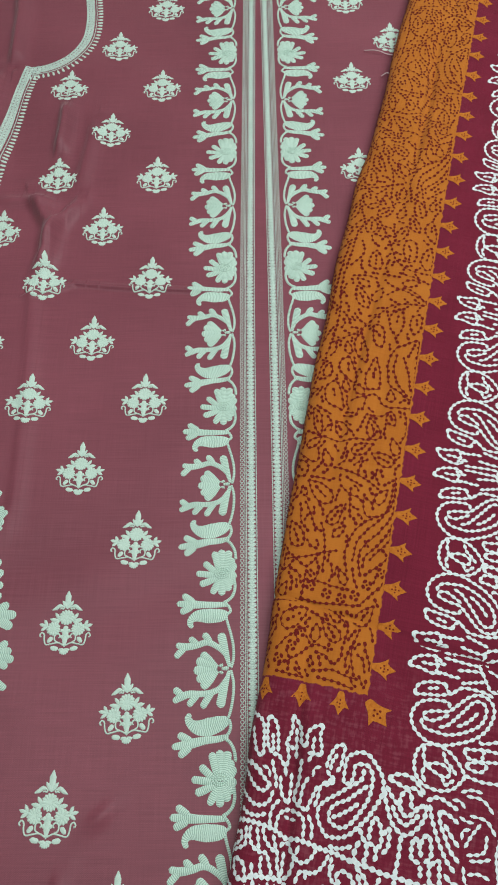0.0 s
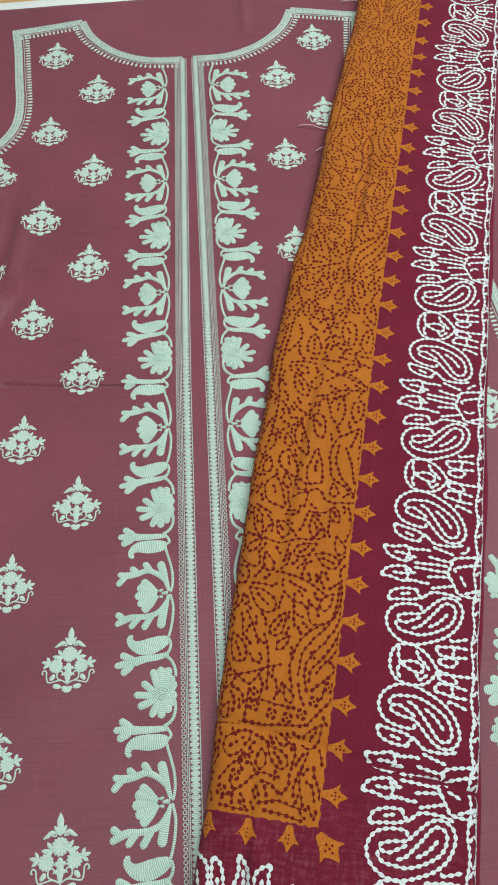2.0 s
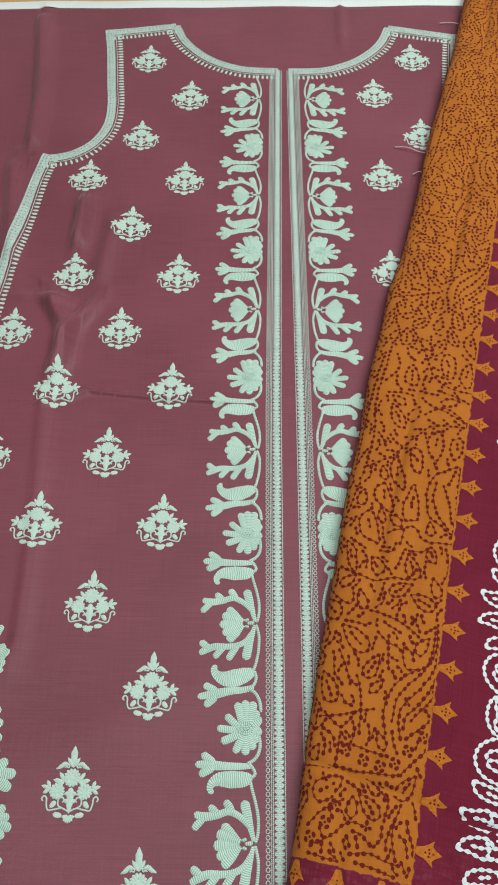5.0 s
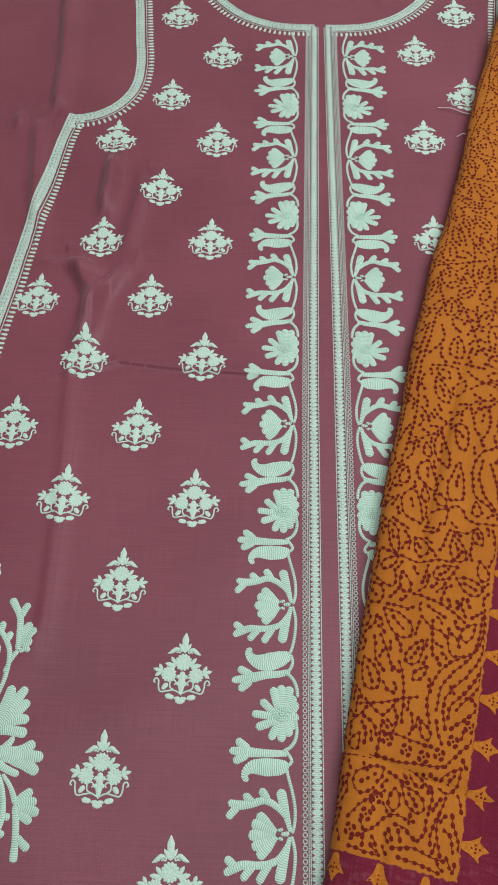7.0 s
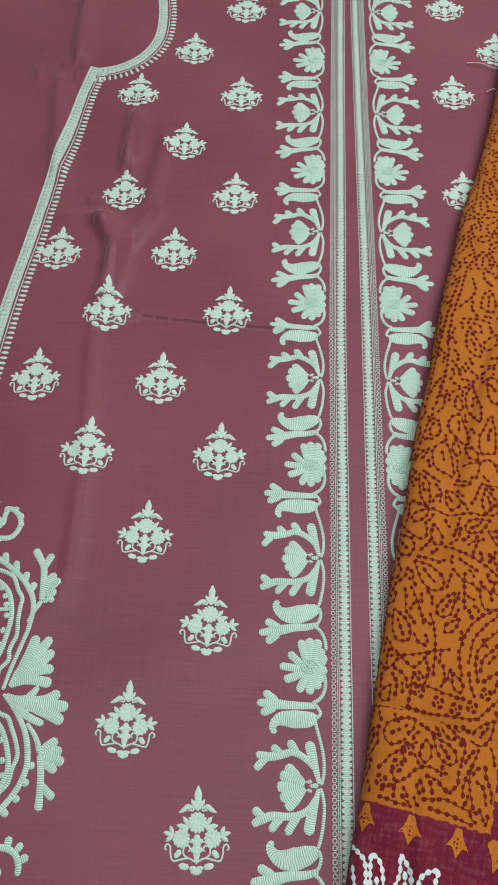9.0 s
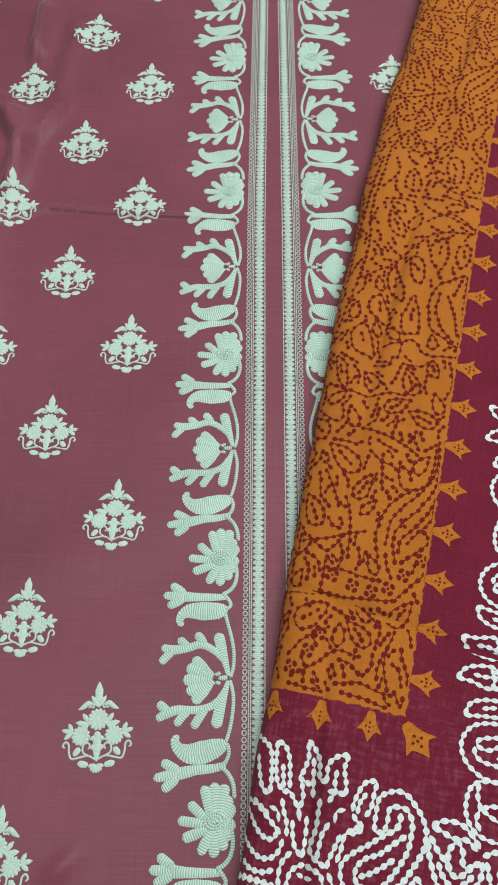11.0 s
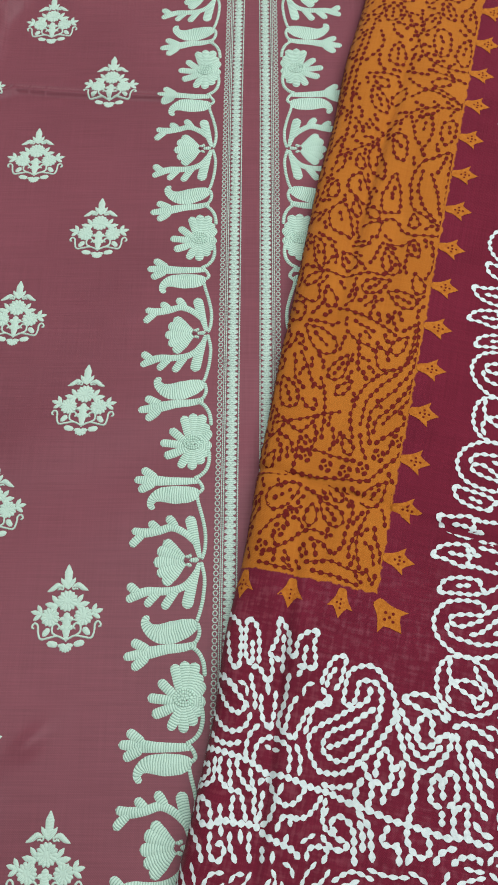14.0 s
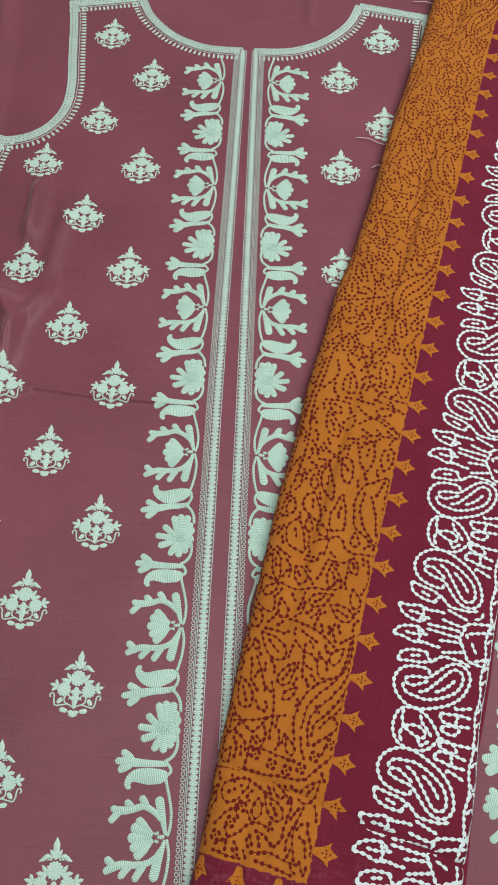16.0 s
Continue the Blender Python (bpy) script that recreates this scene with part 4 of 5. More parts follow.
def on_shawl(u, b, h):
    u, b = np.asarray(u, float), np.asarray(b, float)
    a, z = np.interp(u, _s, _q[:, 0]), np.interp(u, _s, _q[:, 1])
    ta, tz = np.interp(u, _s, _t[:, 0]), np.interp(u, _s, _t[:, 1])
    y0, x0 = np.interp(b, _b, _y), np.interp(b, _b, _x)
    sl = np.polyval(np.polyder(EDGE), y0)
    nl = np.hypot(1, sl)
    a = np.where(a < 0, a * np.interp(y0, _yw, WIDE), a * (1.110 - 0.13 * np.clip(y0, -0.2, 1.0)))
    lift = h + ripple(u, b) * np.clip(z / 0.022, 0, 1)
    a = a - tz * lift
    z = z + ta * lift
    return np.stack([x0 + a / nl, y0 - a * sl / nl, z + 0.0006], 1)


shawl = tagged(new("folded_shawl"), "folded wine muslin shawl with orange field and white paisley border print", "shawl")
us = np.concatenate([np.linspace(LO, -0.05, 40), np.linspace(-0.048, HI - 0.025, 70), np.linspace(HI - 0.023, HI, 24)])
bs = np.linspace(BLO, BHI, 520)
gu, gb = np.meshgrid(us, bs)
grid = on_shawl(gu.ravel(), gb.ravel(), np.zeros(gu.size))
nu, nb = len(us), len(bs)
faces = [(j * nu + i, j * nu + i + 1, (j + 1) * nu + i + 1, (j + 1) * nu + i) for j in range(nb - 1) for i in range(nu - 1)]
faces += [(j * nu + nu - 1, j * nu, (j + 1) * nu, (j + 1) * nu + nu - 1) for j in range(nb - 1)]
faces += [tuple(range(nu))[::-1], tuple((nb - 1) * nu + i for i in range(nu))]
obj("cloth", grid, faces, DUPATTA, shawl, np.stack([gu.ravel(), gb.ravel()], 1))
# the lower layer that peeps out under the white border
under = []
for b in np.linspace(BLO, BHI, 200):
    for a, z in ((0.060, 0.0022), (0.090, 0.0024), (0.0922, 0.0050), (0.0916, 0.0078), (0.0895, 0.0084), (0.060, 0.0086)):
        y0, x0 = np.interp(b, _b, _y), np.interp(b, _b, _x)
        sl = np.polyval(np.polyder(EDGE), y0)
        aa = a * (1.135 - 0.13 * min(max(y0, -0.2), 1.0)) + 0.0012 + 0.0012 * math.sin(23 * b) + 0.0006 * math.sin(57 * b)
        under.append((x0 + aa / math.hypot(1, sl), y0 - aa * sl / math.hypot(1, sl), z + 0.0006))
obj("under_layer", under, [(j * 6 + i, j * 6 + (i + 1) % 6, (j + 1) * 6 + (i + 1) % 6, (j + 1) * 6 + i) for j in range(199) for i in range(6)], DUPATTA, shawl, [(0.05, 0.0)] * len(under))


# white running-stitch print; across and along in millimetres from the middle of each palmette's tips
TAKEN = []


def chain(p, pts, w=0.0026, closed=False):
    p.stroke(pts, w, 0.00035, 0.0005, (0, 0), FLAT, beads=(0.0044, 0.27), closed=closed)


def print_spike_leaf():
    p = Patch()
    chain(p, mm((22.5, 11.8), (26.4, 5.7), (32.9, 2.9), (40.1, 2.4), (43.5, 6.3)))
    chain(p, mm((22.5, 11.8), (30.1, 12), (36.7, 13.9), (41.8, 13.3), (44.3, 11.6)))
    chain(p, mm((30.5, 7.9), (36.4, 8.1), (46.5, 6)))
    chain(p, mm((39.1, 3.2), (41, 8.3), (40.3, 13.8)))
    return p


def print_side_spike():
    p = Patch()
    chain(p, mm((28.5, 30.3), (30.7, 23.5), (37, 20.2), (43.4, 19.3), (48.9, 19.7)))
    chain(p, mm((28.5, 30.3), (37.4, 28.6), (44.5, 27.6), (50.8, 25.1), (53, 24.6)))
    chain(p, mm((36.6, 24.8), (43.6, 22.8)))
    chain(p, mm((47.5, 18.8), (48.5, 22.7), (51.5, 25.2)))
    return p


def print_ray():
    p = Patch()
    chain(p, mm((44.6, 1.9), (53, 2.1), (60.9, 2.5), (68.1, 2.2)))
    chain(p, mm((53.9, 8.3), (61.1, 6.9), (68.9, 6.2), (70.6, 8.6)))
    chain(p, mm((40.5, 13), (46.3, 12.7), (50.9, 13.4), (56.1, 13.1)))
    chain(p, mm((56.9, 16.6), (64.1, 14.3), (71.8, 12)))
    chain(p, mm((52.1, 24.5), (57.8, 19.6), (64.3, 18.8), (72.1, 19.2), (78, 21.2)))
    return p


def print_paisley():
    p = Patch()
    chain(p, mm((51.4, 34.6), (50.3, 31.2), (44.7, 31), (38.9, 32), (33.3, 34.6), (29.7, 39.6), (28.6, 45.5), (30.7, 52), (35.8, 57), (42.1, 59.8), (50.3, 59.5), (59.5, 55.9), (67.5, 51.6), (74.2, 45.1), (77.8, 38.1), (79.2, 30.8), (77.5, 25.4), (73.5, 22.1), (68.3, 21.4)))
    chain(p, mm((68.3, 21.4), (63.5, 24.1), (58.9, 28.6), (54.6, 33.5), (50.3, 37.2), (43.2, 38.4), (36.9, 40.9), (36.6, 44.1), (41.1, 45.3), (46.3, 42.6), (51.7, 39.1)))
    chain(p, mm((45.8, 48.7), (50.8, 46.3), (55.6, 40.8), (60.5, 34.4), (66, 27.3), (70.4, 26), (74, 28.9), (73.9, 35.3), (70.9, 41.5), (65.4, 46.1), (58.6, 50), (51.1, 52.4), (44.8, 52), (38.9, 51.3), (35.5, 48.2), (35.2, 44.8)))
    chain(p, mm((56.8, 45.7), (61.5, 42.7), (65.8, 38.3), (69.4, 33.3)))
    return p


def print_heart():
    p = Patch()
    chain(p, mm((73.3, 1.5), (75.4, -3.1), (106.9, -12), (106.6, -5.1), (106.9, 4), (79.8, 16.5)))
    chain(p, mm((71, -7.7), (76.1, -10.7), (106.3, -16.7)))
    chain(p, mm((71, -7), (69.2, -1.4), (68.1, 2.8), (71, 8.5), (73.9, 13.8), (78.8, 17.9), (106.9, 18.9)))
    return p


def print_pair_leaf():
    p = Patch()
    chain(p, mm((62.1, 58.6), (68.3, 58), (74.6, 56.7), (83.6, 56.8)))
    chain(p, mm((62.1, 59.2), (65.4, 64), (73.5, 64.4), (83.7, 62.9)))
    chain(p, mm((74.6, 56.7), (73.5, 63.7)))
    chain(p, mm((63.7, 69.1), (67.3, 66.4), (73.6, 65.1), (76.4, 67.2), (73.1, 71.2), (67.5, 71), (63.7, 69.1)))
    chain(p, mm((71.2, 51.2), (73.4, 52.9), (83.4, 49.4)))
    return p


def print_rosette():
    p = Patch()
    chain(p, mm((39.2, 13.1), (35.1, 8.9), (33.4, 1.9), (34.3, -5.8), (38.4, -11.7), (43.9, -13.9)))
    chain(p, mm((39.2, 13.1), (46.7, 13.9), (53.6, 11.2), (58.7, 6.7), (63.7, -1), (61.9, -5.9), (57, -11.5), (49.9, -14.1), (43.9, -13.9)))
    chain(p, mm((38.6, 12.3), (38.5, 5.5), (40, 0.3), (38.6, -5.7), (40.7, -10.6)))
    chain(p, mm((40.4, -0.1), (45.4, 2.2), (50.6, 2.2), (54.8, -0.7), (54, -4.2), (50.4, -4.9), (45.5, -3.1), (40.4, -0.1)))
    chain(p, mm((49.9, 10.7), (52, 5.4), (55.5, 2.1), (59.1, -2.3)))
    chain(p, mm((50.4, -4.9), (52.7, -9.7), (58, -5.4)))
    chain(p, mm((63.4, -1), (70.2, -2.3), (77.7, -2.7), (103.9, 0.1)))
    return p


def ladder():
    p = Patch()
    chain(p, mm(*[(75.5 + 1.0 * math.sin(i * 1.7), -75.5 + 7.55 * i) for i in range(21)]))
    chain(p, mm(*[(82 + 0.7 * math.sin(i * 2.3 + 1), -75.5 + 7.55 * i) for i in range(21)]))
    for i in range(15):
        y = -72 + 10.1 * i
        chain(p, mm((76, y), (79, y + (4 if i % 3 else -4)), (82, y + 2)), 0.0022)
    for i in range(5):
        y = -62 + 30.2 * i
        chain(p, mm((84, y - 11), (88, y), (84, y + 11)), 0.0022)
    return p


UNIT = [("spike_leaf", print_spike_leaf(), 2), ("spike_leaf", print_side_spike(), 2), ("ray", print_ray(), 2), ("paisley", print_paisley(), 2), ("heart", print_heart(), 1), ("leaf_ring", print_pair_leaf(), 2)]
LADDER, ROSETTE = ladder(), print_rosette()
BY = lambda y: float(np.interp(y, _y, _b))
UT, AX0, WPER = 0.0215, 0.1345, 0.1484


def note(v):
    TAKEN.append(v[::4])


def white(nm, p, mv, lift=0.0):
    v, _, _ = p.data()
    x, y = mv(v[:, 0], v[:, 1])
    note(np.stack([x, y], 1))
    lay("printed_" + nm, p, lambda u, b, h: on_shawl(np.clip(u, LO + 0.001, HI - 0.001), b, h + lift), WHITE_INK, shawl, mv)


for n in range(-2, 8):
    white("ladder_line", LADDER, lambda u, v, n=n: (UT + 0.865 * u, AX0 + WPER * n + v))
    if n < 0:
        continue
    for nm, p, both in UNIT:
        for fl in (1, -1)[:both]:
            white(nm, p, lambda u, v, n=n, fl=fl: (u, AX0 + WPER * n - fl * v))
    white("rosette", ROSETTE, lambda u, v, n=n: (u, AX0 + WPER * (n - 0.5) + v))


# the border turns the corner and runs on across the end of the shawl
def corner_leaf():
    p = Patch()
    chain(p, mm((-84, 70.5), (-75.4, 66.7), (-72, 62.7), (-70.1, 54.2), (-69.5, 43.8), (-73.8, 44.9), (-76.8, 51.9), (-79.9, 60.8)), 0.0030)
    chain(p, mm((-69.5, 68.9), (-69, 63.2), (-67.8, 54.6), (-65.7, 48.8), (-62.3, 46.1)), 0.0030)
    chain(p, mm((-69.5, 68.9), (-64.8, 67.2), (-61.5, 62.1), (-59.5, 53.8), (-58.6, 47.6)), 0.0030)
    chain(p, mm((-64.4, 58.4), (-63.3, 53), (-62.1, 47.1)), 0.0030)
    chain(p, mm((-52.4, 72.8), (-48.2, 70), (-44.1, 64.3), (-42.4, 55.9), (-37.9, 54.7)), 0.0030)
    chain(p, mm((-52.1, 71.6), (-50.6, 64.4), (-52, 57.8), (-53.4, 53.8), (-46.5, 51.7)), 0.0030)
    chain(p, mm((-47.6, 65.1), (-46.3, 57.9), (-44.6, 45.9)), 0.0030)
    chain(p, mm((-28.5, 70.1), (-35, 67.6), (-39, 63.1), (-38.8, 58.9), (-38.5, 54)), 0.0030)
    chain(p, mm((-28.5, 70.1), (-29.8, 63), (-28, 57.2), (-26.7, 50.8)), 0.0030)
    chain(p, mm((-33.7, 61.6), (-33.9, 55.5), (-33, 51.1), (-36, 45.4)), 0.0030)
    chain(p, mm((-37.1, 50.6), (-32.3, 50.9), (-26.7, 50.8)), 0.0030)
    return p


def corner_ray():
    p = Patch()
    chain(p, mm((-62.4, 45.2), (-57.9, 45.7), (-52.1, 40), (-50.3, 45.3), (-52.3, 52.2)), 0.0030)
    chain(p, mm((-52.1, 40), (-50.2, 33.8)), 0.0030)
    chain(p, mm((-62.1, 42.2), (-60.1, 36.6), (-57.8, 32.2), (-56.4, 25.4)), 0.0030)
    chain(p, mm((-54.4, 33.5), (-53.2, 27.2), (-50.9, 21.7), (-46.3, 18)), 0.0030)
    chain(p, mm((-46.5, 37), (-45.6, 28.8), (-45.6, 21.7), (-46.1, 17.4)), 0.0030)
    chain(p, mm((-40.5, 46.4), (-40.5, 39.2), (-40.5, 32), (-42.3, 23.5), (-40, 19.2), (-32.3, 16)), 0.0030)
    chain(p, mm((-33.6, 36.3), (-36.6, 30.4), (-37.4, 23.7), (-37.7, 18.4)), 0.0030)
    chain(p, mm((-26.5, 32.3), (-28.7, 26), (-31, 19.7), (-31.5, 15.6)), 0.0030)
    chain(p, mm((-15.7, 38.6), (-23.8, 32.8), (-25.1, 25.5), (-26.7, 19.4)), 0.0030)
    return p


def corner_swirl():
    p = Patch()
    chain(p, mm((-87.3, 37.1), (-79.7, 31), (-74.5, 25.6), (-69.9, 22.8), (-64.6, 22.6), (-61.8, 26.7)), 0.0030)
    chain(p, mm((-85.2, 33), (-87.3, 23.6), (-78.5, 16.9), (-71.1, 13.3), (-64.3, 13.9), (-59.9, 17.7), (-58.3, 23.8)), 0.0030)
    chain(p, mm((-79, 39.4), (-71.9, 34.3), (-66.8, 30.5), (-60.1, 25.8)), 0.0030)
    chain(p, mm((-82.5, 10.6), (-75.5, 7.3), (-67.2, 7), (-61, 9.3)), 0.0030)
    chain(p, mm((-84.5, 46.7), (-91.9, 41.4), (-73, 35.9), (-68.3, 32)), 0.0030)
    chain(p, mm((-52.2, 19.1), (-55.2, 16.2), (-57.3, 12.3), (-57.7, 6.5), (-56.4, 2.2)), 0.0030)
    chain(p, mm((-52, 1.9), (-52.3, 6.4), (-50.5, 11.3), (-44.8, 14.5), (-38.8, 13.6), (-34.3, 12), (-32.1, 6.9), (-31.7, 0.2)), 0.0030)
    chain(p, mm((-30.5, 14.1), (-26.4, 8), (-25.4, 0.3)), 0.0030)
    return p


def corner_paisley():
    p = Patch()
    chain(p, mm((-2.7, 38.1), (-7.7, 38.1), (-8.4, 45.6), (-7.7, 53.3), (-4, 56.5), (1.6, 58.7), (6.4, 57.6), (10.5, 53.6), (14, 49.6), (16.7, 44.1), (17, 36.9), (15, 30.4), (12.4, 25), (9.8, 19.6), (5.5, 13.9), (0.8, 8.1), (-5.3, 5.1), (-13.6, 4.3), (-16.7, 5.2)), 0.0030)
    chain(p, mm((-2.7, 38.1), (-1.6, 43.3), (-1.3, 49.5), (2.7, 51.4), (6.8, 50.8), (9.8, 46), (10.1, 40), (9.5, 32.6), (7, 26), (3.5, 19.2), (-0.2, 13.7), (-5.8, 10.8), (-12.5, 12.4), (-15.2, 15.4), (-15.2, 20.1)), 0.0030)
    chain(p, mm((4.2, 48.9), (4.2, 44.6), (2.5, 40.5), (-4.3, 35.4), (-10.5, 30.6), (-18.1, 25.5), (-23.4, 19.7), (-22.6, 12.7), (-16.7, 5.2)), 0.0030)
    chain(p, mm((7.9, 39.4), (3.4, 34.7), (-3, 28.4), (-10.7, 24.5), (-15.2, 20.1)), 0.0030)
    chain(p, mm((3.9, 27.6), (-0.6, 23), (-8, 18), (-13.2, 15.8)), 0.0030)
    chain(p, mm((-12.5, -0.9), (-5.3, -1.2), (1.1, 0.7), (3.6, 2.4)), 0.0030)
    return p


def corner_spray():
    p = Patch()
    chain(p, mm((-21.8, 44.1), (-21.4, 49.1), (-17.9, 57.5), (-14, 60.2), (-10.4, 60.3), (-10.9, 55.2), (-11.6, 47.5), (-14.3, 43.2)), 0.0030)
    chain(p, mm((-15, 54.3), (-18.3, 48.6), (-18.8, 43.5)), 0.0030)
    chain(p, mm((-21.6, 42.9), (-18.1, 40), (-14.8, 38.2), (-17.1, 35.3), (-21.9, 33.7)), 0.0030)
    return p


def corner_sprig():
    p = Patch()
    chain(p, mm((12.4, 7.6), (12.2, 13.3), (14, 20.7), (16.3, 20.1), (18.8, 14.9), (19.4, 7), (16.9, 4.1)), 0.0030)
    chain(p, mm((20.7, 1.6), (23.6, 5.7), (23.9, 11.5), (23.1, 17.1), (19.7, 12.2)), 0.0030)
    chain(p, mm((6.2, 13.5), (9.8, 6.9), (15.7, 5), (17.4, 0.9), (17, -3.7)), 0.0030)
    chain(p, mm((7.3, 6.3), (5.5, 0.1), (5.7, -4.4), (7.8, -7.7)), 0.0030)
    chain(p, mm((11, 6.1), (12, -0.4), (10.8, -6.4)), 0.0030)
    return p


def corner_rosette():
    p = Patch()
    chain(p, mm((19.3, 46), (21.7, 49), (26.6, 50.9), (32.5, 50.5), (37.4, 46.8), (41.3, 41.7)), 0.0030)
    chain(p, mm((19.3, 46), (23.8, 45.3), (28.7, 43.4), (35.4, 43.9), (40.3, 40.3)), 0.0030)
    chain(p, mm((29, 27.9), (27.5, 34.7), (28.1, 38.4), (31.1, 42.2), (33.7, 38.6), (34.4, 32.8), (36.8, 31.6), (38.7, 33.9)), 0.0030)
    chain(p, mm((29, 27.9), (33, 26.6), (37.9, 31.9), (41.9, 35.9)), 0.0030)
    chain(p, mm((18.6, 42.1), (22.8, 35.9), (26.7, 32.1), (29.3, 28)), 0.0030)
    chain(p, mm((17.8, 39.5), (19, 33.8), (20.9, 28.3), (23.6, 21.9), (27, 18), (31.3, 15.4), (35.5, 16.7), (40.1, 22.5), (42.6, 29), (43, 36.1)), 0.0030)
    chain(p, mm((23.4, 31.3), (25.8, 26), (31.5, 21.3), (36.5, 25.1), (39.3, 29.3)), 0.0030)
    chain(p, mm((30.8, 14.9), (30.4, 9.6), (30.6, 4), (30, -4), (29.6, -9.1)), 0.0030)
    return p


def corner_bell():
    p = Patch()
    chain(p, mm((42.9, 1.4), (38.5, 2.6), (37.5, 5.7), (37.3, 11.4), (38.9, 15.2), (41.8, 10.2), (43, 4.9)), 0.0030)
    chain(p, mm((45, 2), (48.2, 6.2), (48, 11.8), (46.1, 18.2), (43.1, 16.3), (41.8, 11.4)), 0.0030)
    chain(p, mm((48.2, 1.7), (53, 5.1), (54, -1.3), (54.8, -8.9)), 0.0030)
    chain(p, mm((43.1, 0.3), (43.9, -6.7)), 0.0030)
    chain(p, mm((48, 3.9), (48.4, -3.9), (49.6, -10.2)), 0.0030)
    chain(p, mm((44.6, 36.6), (46.6, 28.8), (49, 22.4), (52.7, 14.1), (57.5, 6.2), (62.6, 0.7)), 0.0030)
    chain(p, mm((50.6, 34.5), (51.9, 26.6), (54.9, 20.4), (59.2, 12.3), (64.8, 6.8)), 0.0030)
    chain(p, mm((54.2, 27.2), (59.6, 20.3), (64.1, 15.7)), 0.0030)
    chain(p, mm((42.7, 38.5), (49.3, 41.9), (56.6, 39.5), (62.1, 37.3)), 0.0030)
    chain(p, mm((51.2, 34.6), (57.3, 32.6), (62.9, 29.3)), 0.0030)
    return p


def corner_hanging():
    p = Patch()
    chain(p, mm((-84.7, -5), (-77.6, -4.6), (-77.3, -9.8), (-86.5, -14.4), (-90.2, -17.8), (-74.4, -12.6), (-72.9, -7.8), (-74.7, -0.1)), 0.0030)
    chain(p, mm((-70.9, 0.6), (-70.7, -5.1), (-66.7, -11.1), (-61.1, -13.3), (-56.1, -13.5), (-52.4, -19.4), (-49.5, -25.3)), 0.0030)
    chain(p, mm((-66.2, 0.3), (-63.8, -6), (-62, -12.4)), 0.0030)
    chain(p, mm((-62, 1.1), (-58.9, -5.1), (-53.5, -9.7), (-49.5, -11.1)), 0.0030)
    chain(p, mm((-53.3, -1.8), (-50.3, -7.9), (-47.6, -13), (-47, -18.4), (-43.2, -25.4)), 0.0030)
    chain(p, mm((-46.6, -8.4), (-45.5, -6), (-41, -5.1), (-38.7, -9), (-35.9, -11.7), (-36.5, -18.4), (-38.1, -23.2), (-41.8, -25.7)), 0.0030)
    chain(p, mm((-43.4, -10.1), (-43.2, -16.7), (-42.7, -23.7)), 0.0030)
    chain(p, mm((-35.9, -11.7), (-30.6, -13.9), (-24.8, -11.7), (-21.7, -6.8), (-20.3, -3.7)), 0.0030)
    chain(p, mm((-33.4, -4.6), (-34.9, -10.4)), 0.0030)
    return p


def corner_loop():
    p = Patch()
    chain(p, mm((-79.6, -19.2), (-78, -24.5), (-74.9, -29.9)), 0.0030)
    chain(p, mm((-78.4, -19), (-71.2, -22), (-69, -26.9), (-67, -31.9)), 0.0030)
    chain(p, mm((-65.5, -20.2), (-63.9, -25.9), (-61.1, -33.9)), 0.0030)
    chain(p, mm((-59.2, -15.2), (-59.1, -20.7), (-57, -26.2)), 0.0030)
    chain(p, mm((-84.6, -32.2), (-75.9, -37.1), (-71.3, -41.4), (-68.4, -47)), 0.0030)
    chain(p, mm((-67.3, -33), (-66.4, -39.2), (-63.8, -43.9), (-59.7, -44.1), (-58.2, -39.6), (-60.3, -36.9), (-63.3, -38)), 0.0030)
    chain(p, mm((-57.1, -31), (-55.5, -37.1), (-50.4, -43.5)), 0.0030)
    chain(p, mm((-52, -29), (-49.8, -35)), 0.0030)
    chain(p, mm((-46.5, -29.1), (-45.6, -35.3), (-43.2, -42.3)), 0.0030)
    chain(p, mm((-36.6, -41), (-38.3, -34)), 0.0030)
    chain(p, mm((-31.3, -39.9), (-31.9, -34.7)), 0.0030)
    chain(p, mm((-23.2, -18.5), (-30, -19.3), (-32.5, -26.3)), 0.0030)
    chain(p, mm((-25.6, -26), (-26.6, -30.5)), 0.0030)
    chain(p, mm((-10.7, -5.8), (-13.6, -11.9), (-18, -17), (-25.1, -19.4), (-25, -22.7)), 0.0030)
    chain(p, mm((-8.5, -6.5), (-8.6, -15.3), (-5.3, -20.2), (-0.2, -21.4)), 0.0030)
    chain(p, mm((-3.1, -14.3), (-2.8, -18.7), (0.7, -20)), 0.0030)
    chain(p, mm((-13.1, -35.4), (-13, -30.1), (-7, -28.1), (-2.6, -29.3), (-4.2, -34.9)), 0.0030)
    return p


